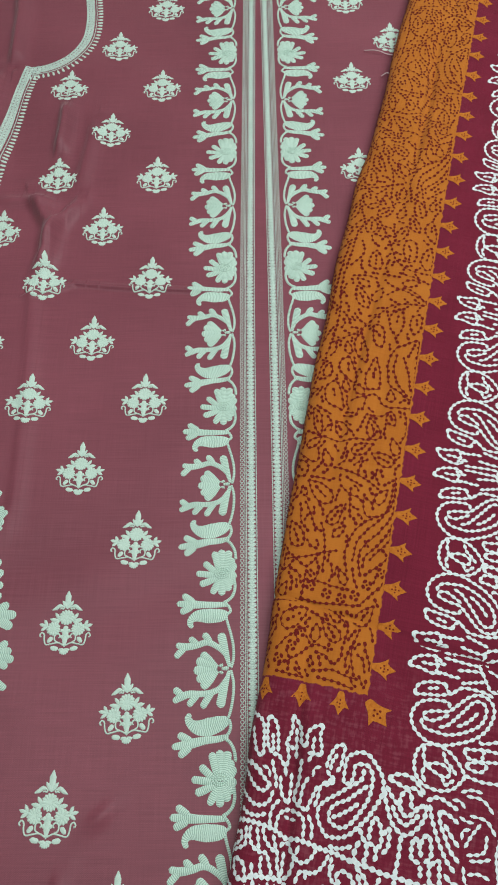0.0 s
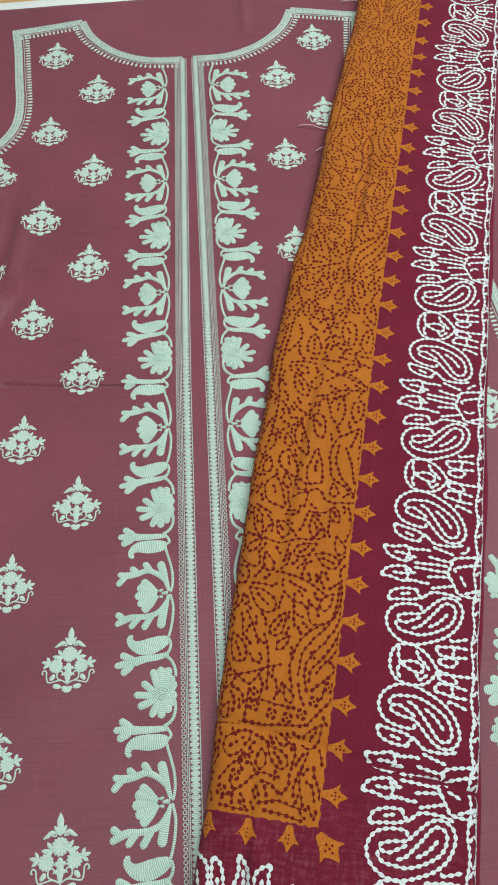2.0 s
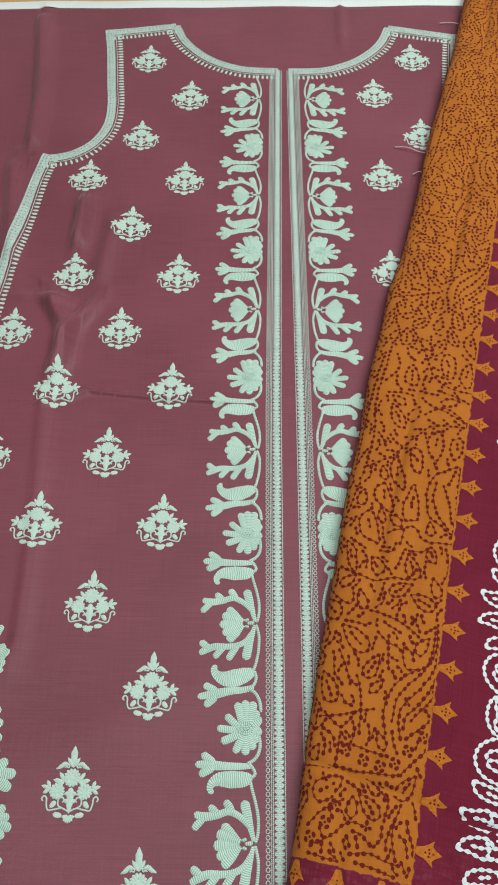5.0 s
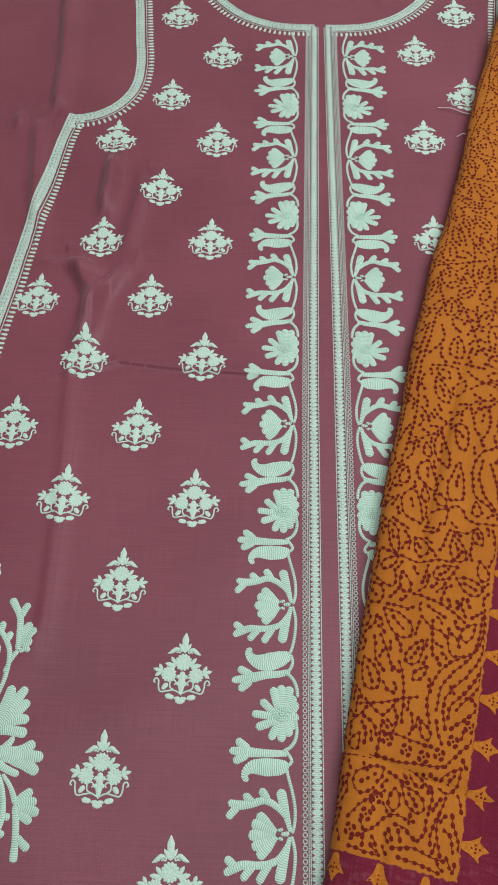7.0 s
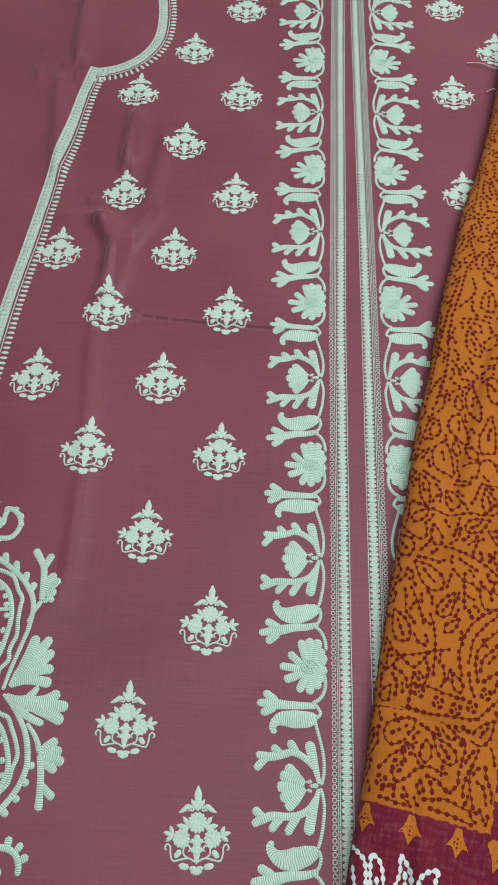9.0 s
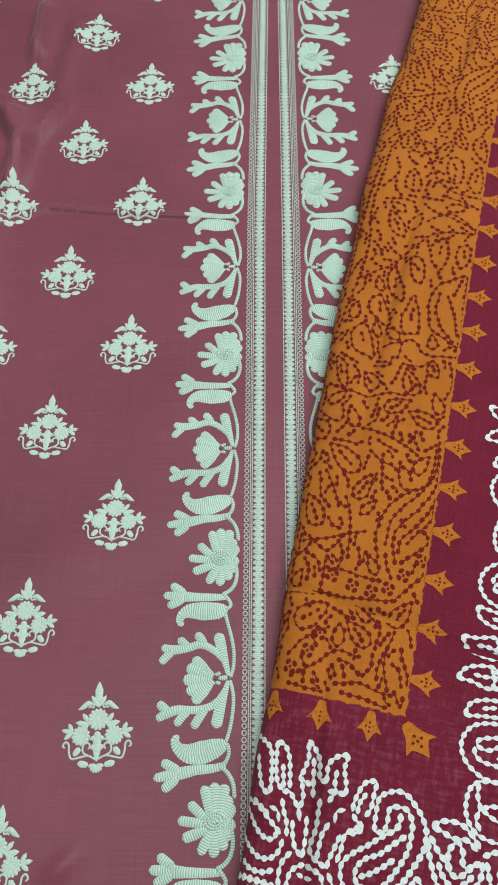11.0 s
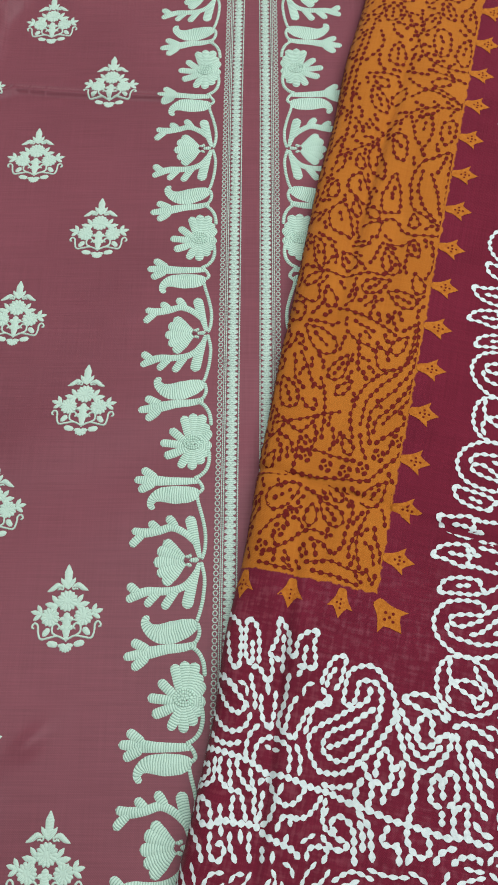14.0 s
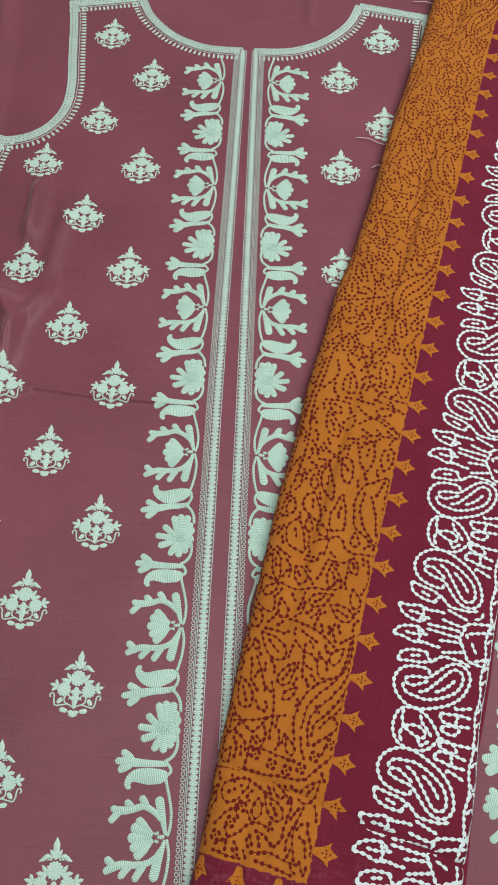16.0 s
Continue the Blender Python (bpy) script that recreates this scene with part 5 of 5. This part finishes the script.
def corner_twig():
    p = Patch()
    chain(p, mm((21.6, -11.6), (20.5, -15.2), (19.6, -19.8), (25.1, -20.1), (27, -18)), 0.0030)
    chain(p, mm((26.6, -19.2), (27.9, -24.3), (28.4, -27.9)), 0.0030)
    chain(p, mm((29.8, -10.8), (29.9, -15.1), (32.7, -19.9), (37.2, -22), (40.1, -19.1), (38.8, -12.9), (35.8, -10.4)), 0.0030)
    chain(p, mm((32.8, -21), (31.4, -26.7)), 0.0030)
    chain(p, mm((-6.1, -10.5), (-9.3, -15.5)), 0.0030)
    chain(p, mm((-3.9, -16.8), (0.2, -13.2), (4.7, -14.7), (7.6, -19.5), (8.8, -26.9), (10.2, -32.4)), 0.0030)
    chain(p, mm((8.6, -12.6), (11.2, -18.6), (12.4, -26)), 0.0030)
    chain(p, mm((6.9, -8.5), (13.3, -14.7), (15.7, -22.9), (17.2, -29.1)), 0.0030)
    chain(p, mm((-7.6, -23), (-1, -27.2), (4.5, -26.9), (5.1, -23.5), (0.6, -22.5), (-2.7, -18.9)), 0.0030)
    chain(p, mm((56.7, -1.2), (60.9, -5.2), (65.9, -6.2)), 0.0030)
    chain(p, mm((42.7, -23.8), (45.2, -17.8), (51.1, -14.1)), 0.0030)
    chain(p, mm((49.8, -22), (53.6, -17.8), (59.9, -16.3), (62.3, -18.9)), 0.0030)
    return p


def cross_line():
    p = Patch()
    chain(p, mm((-84.9, 2.7), (-71.5, 2.8), (-62.3, 2.2), (-53.2, 1.1), (-43.9, -2.3), (-35.5, -1.6), (-27, -2.2), (-16.8, -3.6), (-6.9, -4.2), (5.5, -6.7), (13.2, -7.5), (22.3, -9.2), (30.2, -9.6), (39, -10.2), (46.6, -11), (53.8, -9.1), (59.3, -10), (66.3, -10.4)), 0.0036)
    chain(p, mm((-74.7, -30.4), (-68.7, -30.6), (-62.8, -27.3), (-54.7, -26.8), (-45.1, -26.2), (-38.9, -28.8), (-31.5, -30.4), (-22.9, -31.9), (-16.7, -35)), 0.0036)
    return p


for nm, fn in (("leaf", corner_leaf), ("ray", corner_ray), ("swirl", corner_swirl), ("paisley", corner_paisley), ("spray", corner_spray), ("sprig", corner_sprig), ("rosette", corner_rosette), ("bell", corner_bell), ("hanging_leaf", corner_hanging), ("loop", corner_loop), ("twig", corner_twig), ("cross_line", cross_line)):
    white(nm, fn(), lambda u, v: (u, v), 0.00005)


CELL = 0.0007


def fill_white(u0, u1, b0, b1, tries, gap, seed):
    """Short stitched strands in the gaps that the larger figures leave."""
    r = np.random.default_rng(seed)
    nu_, nb_ = int((u1 - u0) / CELL) + 24, int((b1 - b0) / CELL) + 24
    full = np.zeros((nu_, nb_), bool)
    m = int(gap / CELL)
    ring = [(a, c) for a in range(-m, m + 1) for c in range(-m, m + 1) if a * a + c * c <= m * m]

    def mark(q):
        ij = np.floor((q - np.array([u0, b0])) / CELL).astype(int) + 12
        for a, c in ring:
            x, y = ij[:, 0] + a, ij[:, 1] + c
            ok = (x >= 0) & (y >= 0) & (x < nu_) & (y < nb_)
            full[x[ok], y[ok]] = True

    mark(np.vstack(TAKEN))
    p, cnt = Patch(), 0
    for k in range(tries):
        c = np.array([r.uniform(u0, u1), r.uniform(b0, b1)])
        t = r.normal(1.4 if c[1] < B0 - 0.03 and c[0] < 0.02 else 0.1, 0.7)
        ln = (0.018, 0.013, 0.0088)[min(2, 3 * k // tries)]
        d = np.array([math.cos(t), math.sin(t)]) * ln / 2
        bend = np.array([-d[1], d[0]]) * r.uniform(-0.6, 0.6)
        pts = np.array([c - d, c + bend, c + d])
        if pts[:, 0].max() > u1 or pts[:, 0].min() < u0:
            continue
        q = curve(pts, 0.0012)[0]
        ij = np.floor((q - np.array([u0, b0])) / CELL).astype(int) + 12
        if np.any(full[np.clip(ij[:, 0], 0, nu_ - 1), np.clip(ij[:, 1], 0, nb_ - 1)]):
            continue
        chain(p, pts, 0.0023)
        mark(q)
        TAKEN.append(q)
        cnt += 1
    if cnt:
        tagged(lay("stitched_infill", p, on_shawl, WHITE_INK, shawl), kind="stuff")


fill_white(0.045, 0.102, -0.12, 1.08, 16000, 0.0022, 5)
fill_white(0.040, 0.060, -0.12, 0.03, 900, 0.0028, 8)
fill_white(LO + 0.004, 0.045, -0.14, B0 - 0.048, 6000, 0.0027, 6)


# orange buds along the field's edge
def bud():
    p = Patch()
    half = mm((-2.6, -4.2), (-3.9, 0.4), (-5.4, 3.0), (-8.8, 7.4), (-4.8, 6.6), (-2.9, 8.6))
    ring = half + mm((0, 13.4)) + [(-x, y) for x, y in half[::-1]]
    c = (0, 3.6 * MM)
    p.v.append(np.array([[*c, 0.0003]] + [[x, y, 0.0003] for x, y in ring]))
    p.uv.append(np.array([c] + ring))
    p.f += [(0, 1 + (k + 1) % len(ring), 1 + k) for k in range(len(ring))]
    p.n += len(ring) + 1
    p.stroke(mm((0, -5), (0, 3)), 0.0040, 0.0003, shape=FLAT, ends=(0, 0))
    return p


def bud_dots():
    p = Patch()
    for x, y in ((-2.4, 4.2), (2.4, 4.2), (0, 7.2), (0, 4.6), (0, 1.8)):
        p.blob((x * MM, y * MM), 0.0008, h=0.0005, sides=6)
    return p


BUD, BUD_DOTS = bud(), bud_dots()
SPOTS2 = [(0.0040, 0.1159 + 0.0288 * i, -90) for i in range(34)] + [(0.0040, 0.0885, -135)] + [(-0.0196 - 0.0290 * i, 0.0900, 180) for i in range(3)]
for u0, b0, turn in SPOTS2:
    c, s = math.cos(radians(turn)), math.sin(radians(turn))
    k = 0.86 if turn != -135 else 1.08
    mv = lambda x, y, u0=u0, b0=b0, c=c, s=s, k=k: (u0 + k * (c * x - s * y), b0 + k * (s * x + c * y))
    bud_ob = lay("printed_bud", BUD, on_shawl, ORANGE_INK, shawl, mv, "orange printed tulip bud")
    lay("dotting", BUD_DOTS, on_shawl, DARK_INK, bud_ob, mv)


# dark dotted vines and leaves on the orange field
dot_rng = np.random.default_rng(11)
DOTS = np.zeros((0, 2))


def dot_line(pts, pitch, closed=False):
    q, _, e = curve(pts, 0.0004, closed)
    t = np.gradient(q, axis=0)
    n = max(1, round(e[-1] / pitch))
    j = np.minimum((len(q) * np.arange(n + (0 if closed else 1)) / n).astype(int), len(q) - 1)
    return q[j], np.arctan2(t[j, 1], t[j, 0])


def dots(p, pts, pitch=0.0048, r=0.00165, closed=False, line=True):
    global DOTS
    if line:
        p.stroke(pts, 0.0006 if pts[0][1] < 0.4 else 0.0003, 0.0003, 0.0012, (0, 0), FLAT, closed=closed)
    c, a = dot_line(pts, pitch, closed)
    for q, t in zip(c, a):
        p.blob(q + dot_rng.normal(0, 0.0003, 2), r * (1 - 0.15 * min(max((q[1] - 0.5) / 0.15, 0), 1)) * dot_rng.uniform(0.80, 1.15), t, 0.80, 0.0004, 7)
    DOTS = np.vstack([DOTS, c])


def clear(pts, gap, pitch=0.0041, closed=False, most=0.0):
    c, _ = dot_line(pts, pitch, closed)
    if c[:, 0].max() > -0.002 or c[:, 0].min() < LO + 0.006 or c[:, 1].min() < B0 + 0.002:
        return False
    near = DOTS[np.abs(DOTS[:, 1] - c[:, 1].mean()) < 0.04]
    if not len(near):
        return True
    return np.mean(np.min(np.linalg.norm(near[None] - c[:, None], axis=2), axis=1) < gap) <= most


def teardrop(cx, cy, ln, wd, turn):
    t = np.linspace(0, 2 * np.pi, 11)[:-1]
    x, y = ln * 0.5 * np.cos(t), wd * 0.62 * np.sin(t) * np.sin(t / 2) ** 0.8
    c, s = math.cos(turn), math.sin(turn)
    return [(cx + c * a - s * b, cy + s * a + c * b) for a, b in zip(x, y)]


def shawl_part(name, p, label=""):
    v, f, uv = p.data()
    keep = np.clip(v[:, 0], LO + 0.001, -0.0012)
    obj(name, on_shawl(keep, v[:, 1], v[:, 2]), f, DARK_INK, shawl, uv, label)


def vine(pts, leaf=0.0092, every=0.0098):
    """A dotted stalk with short side twigs, one dot each, on both hands."""
    p = Patch()
    dots(p, pts)
    q, _, e = curve(pts, 0.0005)
    t = np.gradient(q, axis=0)
    t /= np.linalg.norm(t, axis=1)[:, None]
    for i, s in enumerate(np.arange(every, e[-1], every)):
        j = int(np.searchsorted(e, s))
        for sg in (1, -1):
            nn = np.array([-t[j, 1], t[j, 0]]) * sg
            tip = q[j] + nn * leaf * 0.6 + t[j] * leaf * 0.5
            if clear([q[j] + (tip - q[j]) * 0.8, tip], 0.0022, 0.1):
                dots(p, [q[j] + (tip - q[j]) * 0.45, tip], 0.1, line=i % 3 == 0)
    shawl_part("printed_vine", p)


def sheaf(lines):
    for pts in lines:
        p = Patch()
        dots(p, pts)
        shawl_part("printed_line", p)


FIELD_STALKS = [
    mm((4.6, 429), (-5.8, 424.9), (-18.2, 423.6), (-28.3, 420.5), (-36, 411.4), (-42, 404.5), (-49.4, 394.6), (-53.8, 387.2), (-62.7, 380.7), (-70, 375.2)),
    mm((-54.6, 514.1), (-47, 502), (-38.4, 485), (-32.2, 469.8), (-21.7, 462.1), (-10.2, 460.7), (4.7, 461.5)),
]
FIELD_LEAVES = [
    mm((-21.8, 417.6), (-27.8, 410.9), (-28.2, 401.4), (-21.3, 391.1), (-17.2, 398.1), (-17.1, 409.6)),
    mm((-6.2, 414.5), (-11.6, 408.3), (-8.8, 395.6), (-3.9, 399.1), (-2.5, 411)),
    mm((-40, 396.6), (-37.9, 382.6), (-32.5, 377.4), (-29.8, 382.9), (-31.9, 395.7), (-37.8, 399)),
    mm((-48.7, 390.5), (-52.7, 380.9), (-51.3, 373), (-45.5, 365), (-40.4, 359.6), (-41.3, 370.8), (-45.8, 384.1)),
    mm((-55.2, 362.8), (-61.4, 356.8), (-59.8, 347.8), (-53.8, 344.4), (-46.2, 341.8), (-47.7, 351.6), (-51.8, 359.3)),
    mm((-64.2, 336.9), (-69, 328.5), (-65.2, 316.3), (-57.8, 313.6), (-52.5, 314.5), (-55.2, 325.7), (-59.5, 335.2)),
    mm((-74.8, 309.7), (-74.2, 300.9), (-70.7, 290.3), (-65.9, 287.5), (-68.3, 303)),
    mm((-33.6, 367), (-36.7, 358.3), (-39.2, 346.6), (-36.6, 336.4), (-31.3, 337.5), (-27.2, 340.4), (-28.4, 353.2)),
]
FIELD_LEAVES_B = [
    mm((-15.8, 318.1), (-18.3, 311.2), (-15.1, 306.4), (-10.7, 306.5), (-10.8, 312.7)),
    mm((-55.8, 300.5), (-55.5, 293), (-50.3, 287.8), (-46.1, 294), (-50.6, 301.5)),
    mm((-26.4, 491.5), (-27.6, 480.7), (-22, 469.8), (-16, 475), (-16.4, 488.4), (-20.9, 494.2)),
    mm((-4.7, 491), (-10.3, 482.6), (-10.7, 471.6), (-4.2, 465.6), (-0.7, 475)),
    mm((-8, 520.2), (-12.5, 511.4), (-8.2, 501.8), (-1.9, 498.2), (-3.7, 513.1)),
    mm((-28.8, 508), (-35.4, 501.7), (-34.5, 489), (-26.7, 499.7)),
]
FIELD_SHEAF_A = [
    mm((-18.8, 380.4), (-23, 369.4), (-22.7, 356.7), (-19.1, 343.5), (-10.7, 337.3), (-3.1, 331.9)),
    mm((-17.4, 372), (-18.3, 361.2), (-13.5, 346.2), (-5.4, 335.9)),
    mm((-12, 371), (-6.3, 356.6), (-3.4, 340.9)),
    mm((-17.1, 380.6), (-8.3, 387), (-2.4, 389.6), (-1.2, 375.6), (-0.4, 357.6), (-0.1, 341.6), (-2, 330)),
    mm((-46.9, 323.7), (-37.2, 328.4), (-28.8, 333.1), (-20.5, 322.5), (-10.5, 322.5), (-0.3, 324)),
    mm((-50.7, 308.3), (-42.9, 307.8), (-40.5, 315.1)),
    mm((-38.6, 295.2), (-35.6, 304.9), (-34, 312.3)),
    mm((-27.7, 312.4), (-21, 313.3), (-18, 315.7)),
]
FIELD_LINES_A = [
    mm((-77, 288.8), (-63.7, 284.5), (-49.6, 283.3), (-38.4, 287.7), (-29.7, 288.8), (-24, 297.8)),
    mm((-4.7, 318.6), (-1.5, 309.2), (-1.1, 301.1), (-4.1, 292)),
    mm((-36.2, 327.7), (-37.1, 316)),
    mm((-63.3, 446), (-54.4, 447.8), (-45.1, 448.5)),
    mm((-63.1, 485.4), (-59.3, 474.8), (-61.4, 466.4), (-67.1, 457.9)),
    mm((-72.4, 485.4), (-74.6, 458.8), (-77.1, 430.6), (-79.3, 404.6), (-79.3, 372.3)),
    mm((-69.1, 497.1), (-69.5, 470.8), (-72, 443.5), (-71.9, 424.4)),
    mm((-71.3, 426.7), (-69.5, 404.5), (-70.8, 380), (-74.2, 356.9), (-79.4, 335.7)),
    mm((-37.6, 446.8), (-29.4, 440.2), (-18.2, 436.9), (-1, 429.8)),
    mm((-33.6, 431.9), (-22.2, 440.1), (-11, 437.2), (-0.7, 427.3)),
    mm((-26.3, 455.8), (-13.1, 453.7), (-1.5, 449.8)),
]
FIELD_SHEAF_B = [
    mm((-3.7, 260.3), (-2.7, 242.4), (-7.6, 229.4), (-17, 223.5), (-27.2, 212.5), (-31.9, 199.5), (-31.8, 188.6), (-29.5, 180)),
    mm((-4.5, 254), (-5, 239.9), (-9.5, 225.1), (-17.4, 215.8), (-24.2, 204.7), (-25.8, 193.3), (-25.9, 188.7)),
    mm((0.2, 269.6), (-0.5, 251), (-1.3, 232.8), (-6.2, 220), (-13, 209.2), (-18.7, 202.4), (-22.2, 192.3), (-19, 178.8)),
    mm((0.6, 225.3), (-4.8, 210.8), (-11.5, 200.2), (-17.2, 193.6), (-17.7, 186.2)),
    mm((-0.8, 217.3), (-1.3, 209.6), (-6.6, 201.1), (-13.5, 191.6)),
    mm((1.4, 197.4), (-4.1, 190.8), (-10.5, 184.2), (-14.9, 179.8)),
    mm((2.2, 178.2), (-7.6, 167.3), (-16.1, 156.8)),
]
FIELD_LINES_B = [
    mm((-82.7, 149.5), (-73, 150.4), (-57, 152.5), (-46.5, 152.2), (-36.3, 153.6), (-24.5, 154.6), (-17, 156.6)),
    mm((-57.6, 167.1), (-47.2, 167.6), (-36.7, 166.5), (-26.3, 165.5)),
    mm((-53.1, 212.9), (-49.8, 203.6), (-47.9, 192.6), (-47, 176.5)),
    mm((-74.8, 181.7), (-62.2, 184.5), (-54, 187.8), (-46, 191.1), (-39.4, 193.4)),
    mm((-71.8, 225.7), (-69.4, 212.6), (-62.4, 205.6)),
    mm((-67.6, 228), (-60.7, 215.6), (-57.2, 206.3)),
    mm((-71.4, 184.6), (-61, 177.2), (-54.8, 182.1), (-51.5, 188.3)),
    mm((-91.9, 161.9), (-76.8, 172.3), (-70.4, 179.8)),
    mm((-60.5, 152.7), (-59.5, 163.1), (-59.8, 170.2)),
    mm((-43.4, 245.8), (-37.2, 241), (-26.2, 237.2)),
    mm((-36.3, 245.2), (-35, 233.3), (-33.1, 221.9)),
]
FIELD_LINES_C = [
    mm((-51.4, 260.3), (-38.7, 258.7), (-27.4, 256.2), (-16, 249.2)),
    mm((-25.1, 241.5), (-24.4, 231.6), (-20.6, 224.6), (-14, 226.1)),
    mm((-92.2, 278.3), (-69.5, 261.9), (-64.8, 265.2), (-66.4, 273.6)),
    mm((-67.2, 249.5), (-56.5, 249.6), (-49.7, 251.2)),
    mm((-73.6, 115.3), (-67.6, 122.5), (-60, 128.8), (-52.3, 134.2)),
    mm((-69.3, 104.3), (-58.3, 110.9), (-49.6, 119.7), (-43.2, 122.4), (-32.6, 121)),
    mm((-69.9, 99.4), (-59.1, 98.6), (-50.5, 98.3)),
    mm((-43.1, 104.2), (-31.7, 107.1), (-21.2, 105.2), (-10.6, 104.4)),
    mm((-38.9, 100.2), (-25.2, 99.4), (-12.8, 97.6)),
    mm((-20.7, 111.8), (-19, 122.1), (-15.4, 131.3), (-13.1, 138.6)),
    mm((-12.8, 107.1), (-16.5, 117.7), (-16.8, 129.3)),
    mm((-8.2, 129.5), (-2.7, 117.4), (0.5, 108.4)),
    mm((0.1, 151.8), (2, 133.5), (3.1, 115.6)),
]
FIELD_FLORETS = mm((-54.4, 163.5), (-12.8, 172.3), (-3.6, 183), (-41.7, 160.1), (-30.3, 158.8), (-20.6, 162.6), (-62.4, 118.4), (-71.1, 108.2), (-56.7, 129.5))

# the block print repeats along the field
REPEAT = 0.368
for again in range(3):
    def moved(pts):
        return [(u, b + REPEAT * again) for u, b in pts]

    def fits(pts):
        return (again == 0 or min(b for _, b in pts) > 0.172) and max(b for _, b in moved(pts)) < 1.10

    for pts in FIELD_STALKS:
        if fits(pts):
            vine(moved(pts))
    for pts in FIELD_LEAVES + FIELD_LEAVES_B:
        if fits(pts):
            p = Patch()
            dots(p, moved(pts), closed=True)
            c = np.mean(moved(pts), axis=0)
            dots(p, [c + (np.array(moved(pts)[0]) - c) * 0.4, c], line=True)
            shawl_part("printed_leaf", p)
    for group in (FIELD_SHEAF_A, FIELD_LINES_A, FIELD_SHEAF_B, FIELD_LINES_B, FIELD_LINES_C):
        some = [moved(pts) for pts in group if fits(pts)]
        if some:
            sheaf(some)


def floret(cu, cb, r, turn):
    global DOTS
    p = Patch()
    for i in range(4):
        t = turn + i * math.pi / 2
        p.blob((cu + r * math.cos(t), cb + r * math.sin(t)), 0.0019, t + math.pi / 2, 0.72, 0.0004, 7)
    p.blob((cu, cb), 0.0009, h=0.0004, sides=6)
    DOTS = np.vstack([DOTS, [(cu, cb), (cu + r, cb), (cu - r, cb), (cu, cb + r), (cu, cb - r)]])
    shawl_part("printed_floret", p)


# the closing rows at the field's end
for cu, cb in FIELD_FLORETS:
    floret(cu, cb, 0.0030, 0.6)

# leaves wherever the stalks leave room for one
for k in range(5200):
    cu, cb = dot_rng.uniform(LO + 0.012, -0.006), dot_rng.uniform(B0 + 0.008, BY(1.06))
    big = k < 2600
    ln = dot_rng.uniform(0.018, 0.025) if big else dot_rng.uniform(0.011, 0.015)
    wd = ln * dot_rng.uniform(0.46, 0.60)
    turn = dot_rng.normal(2.0 if (cb * 9 + cu * 20) % 2 < 1 else 1.1, 0.45)
    pts = teardrop(cu, cb, ln, wd, turn)
    if not clear(pts, 0.0027, closed=True):
        continue
    p = Patch()
    dots(p, pts, closed=True)
    d = np.array([math.cos(turn), math.sin(turn)])
    c = np.array([cu, cb])
    if big:
        dots(p, [c - d * ln * 0.24, c, c + d * ln * 0.16], line=dot_rng.random() < 0.6)
    shawl_part("printed_leaf", p)
# short twigs, then single dots, in what is left
p = Patch()
for k in range(9000):
    cu, cb = dot_rng.uniform(LO + 0.010, -0.003), dot_rng.uniform(B0 + 0.003, BY(1.08))
    y0 = cb / 1.027
    dense = y0 < 0.31 or y0 > 0.52 or cu < -0.066
    if not dense and k % 2:
        continue
    t, ln = dot_rng.normal(1.9, 0.6), (0.0125 if k < 3000 else 0.0082 if k < 5000 else 0.0042)
    d = np.array([math.cos(t), math.sin(t)]) * ln / 2
    c = np.array([cu, cb])
    pts = [c - d, c + np.array([-d[1], d[0]]) * dot_rng.uniform(-0.4, 0.4), c + d]
    if clear(pts, 0.0026 if dense else 0.0032):
        dots(p, pts)
v, fc, uv = p.data()
tagged(obj("dotted_infill", on_shawl(v[:, 0], v[:, 1], v[:, 2]), fc, DARK_INK, shawl, uv), kind="stuff")

# loose ends of thread by the shawl
for pts in (((0.127, 0.768, 0.003), (0.140, 0.765, 0.005), (0.152, 0.760, 0.004), (0.174, 0.757, 0.004)), ((0.142, 0.728, 0.003), (0.149, 0.730, 0.005), (0.156, 0.724, 0.003), (0.164, 0.718, 0.003)), ((0.196, 0.978, 0.003), (0.210, 0.976, 0.005), (0.228, 0.970, 0.004))):
    cu = bpy.data.curves.new("loose_thread", "CURVE")
    cu.dimensions, cu.bevel_depth, cu.bevel_resolution = "3D", 0.00045, 1
    sp = cu.splines.new("BEZIER")
    sp.bezier_points.add(len(pts) - 1)
    for bp, c in zip(sp.bezier_points, pts):
        bp.co, bp.handle_left_type, bp.handle_right_type = c, "AUTO", "AUTO"
    cu.materials.append(LOOSE)
    tagged(new("loose_thread", cu), "loose pale thread end lying on the maroon cloth", "thread", group="loose threads")
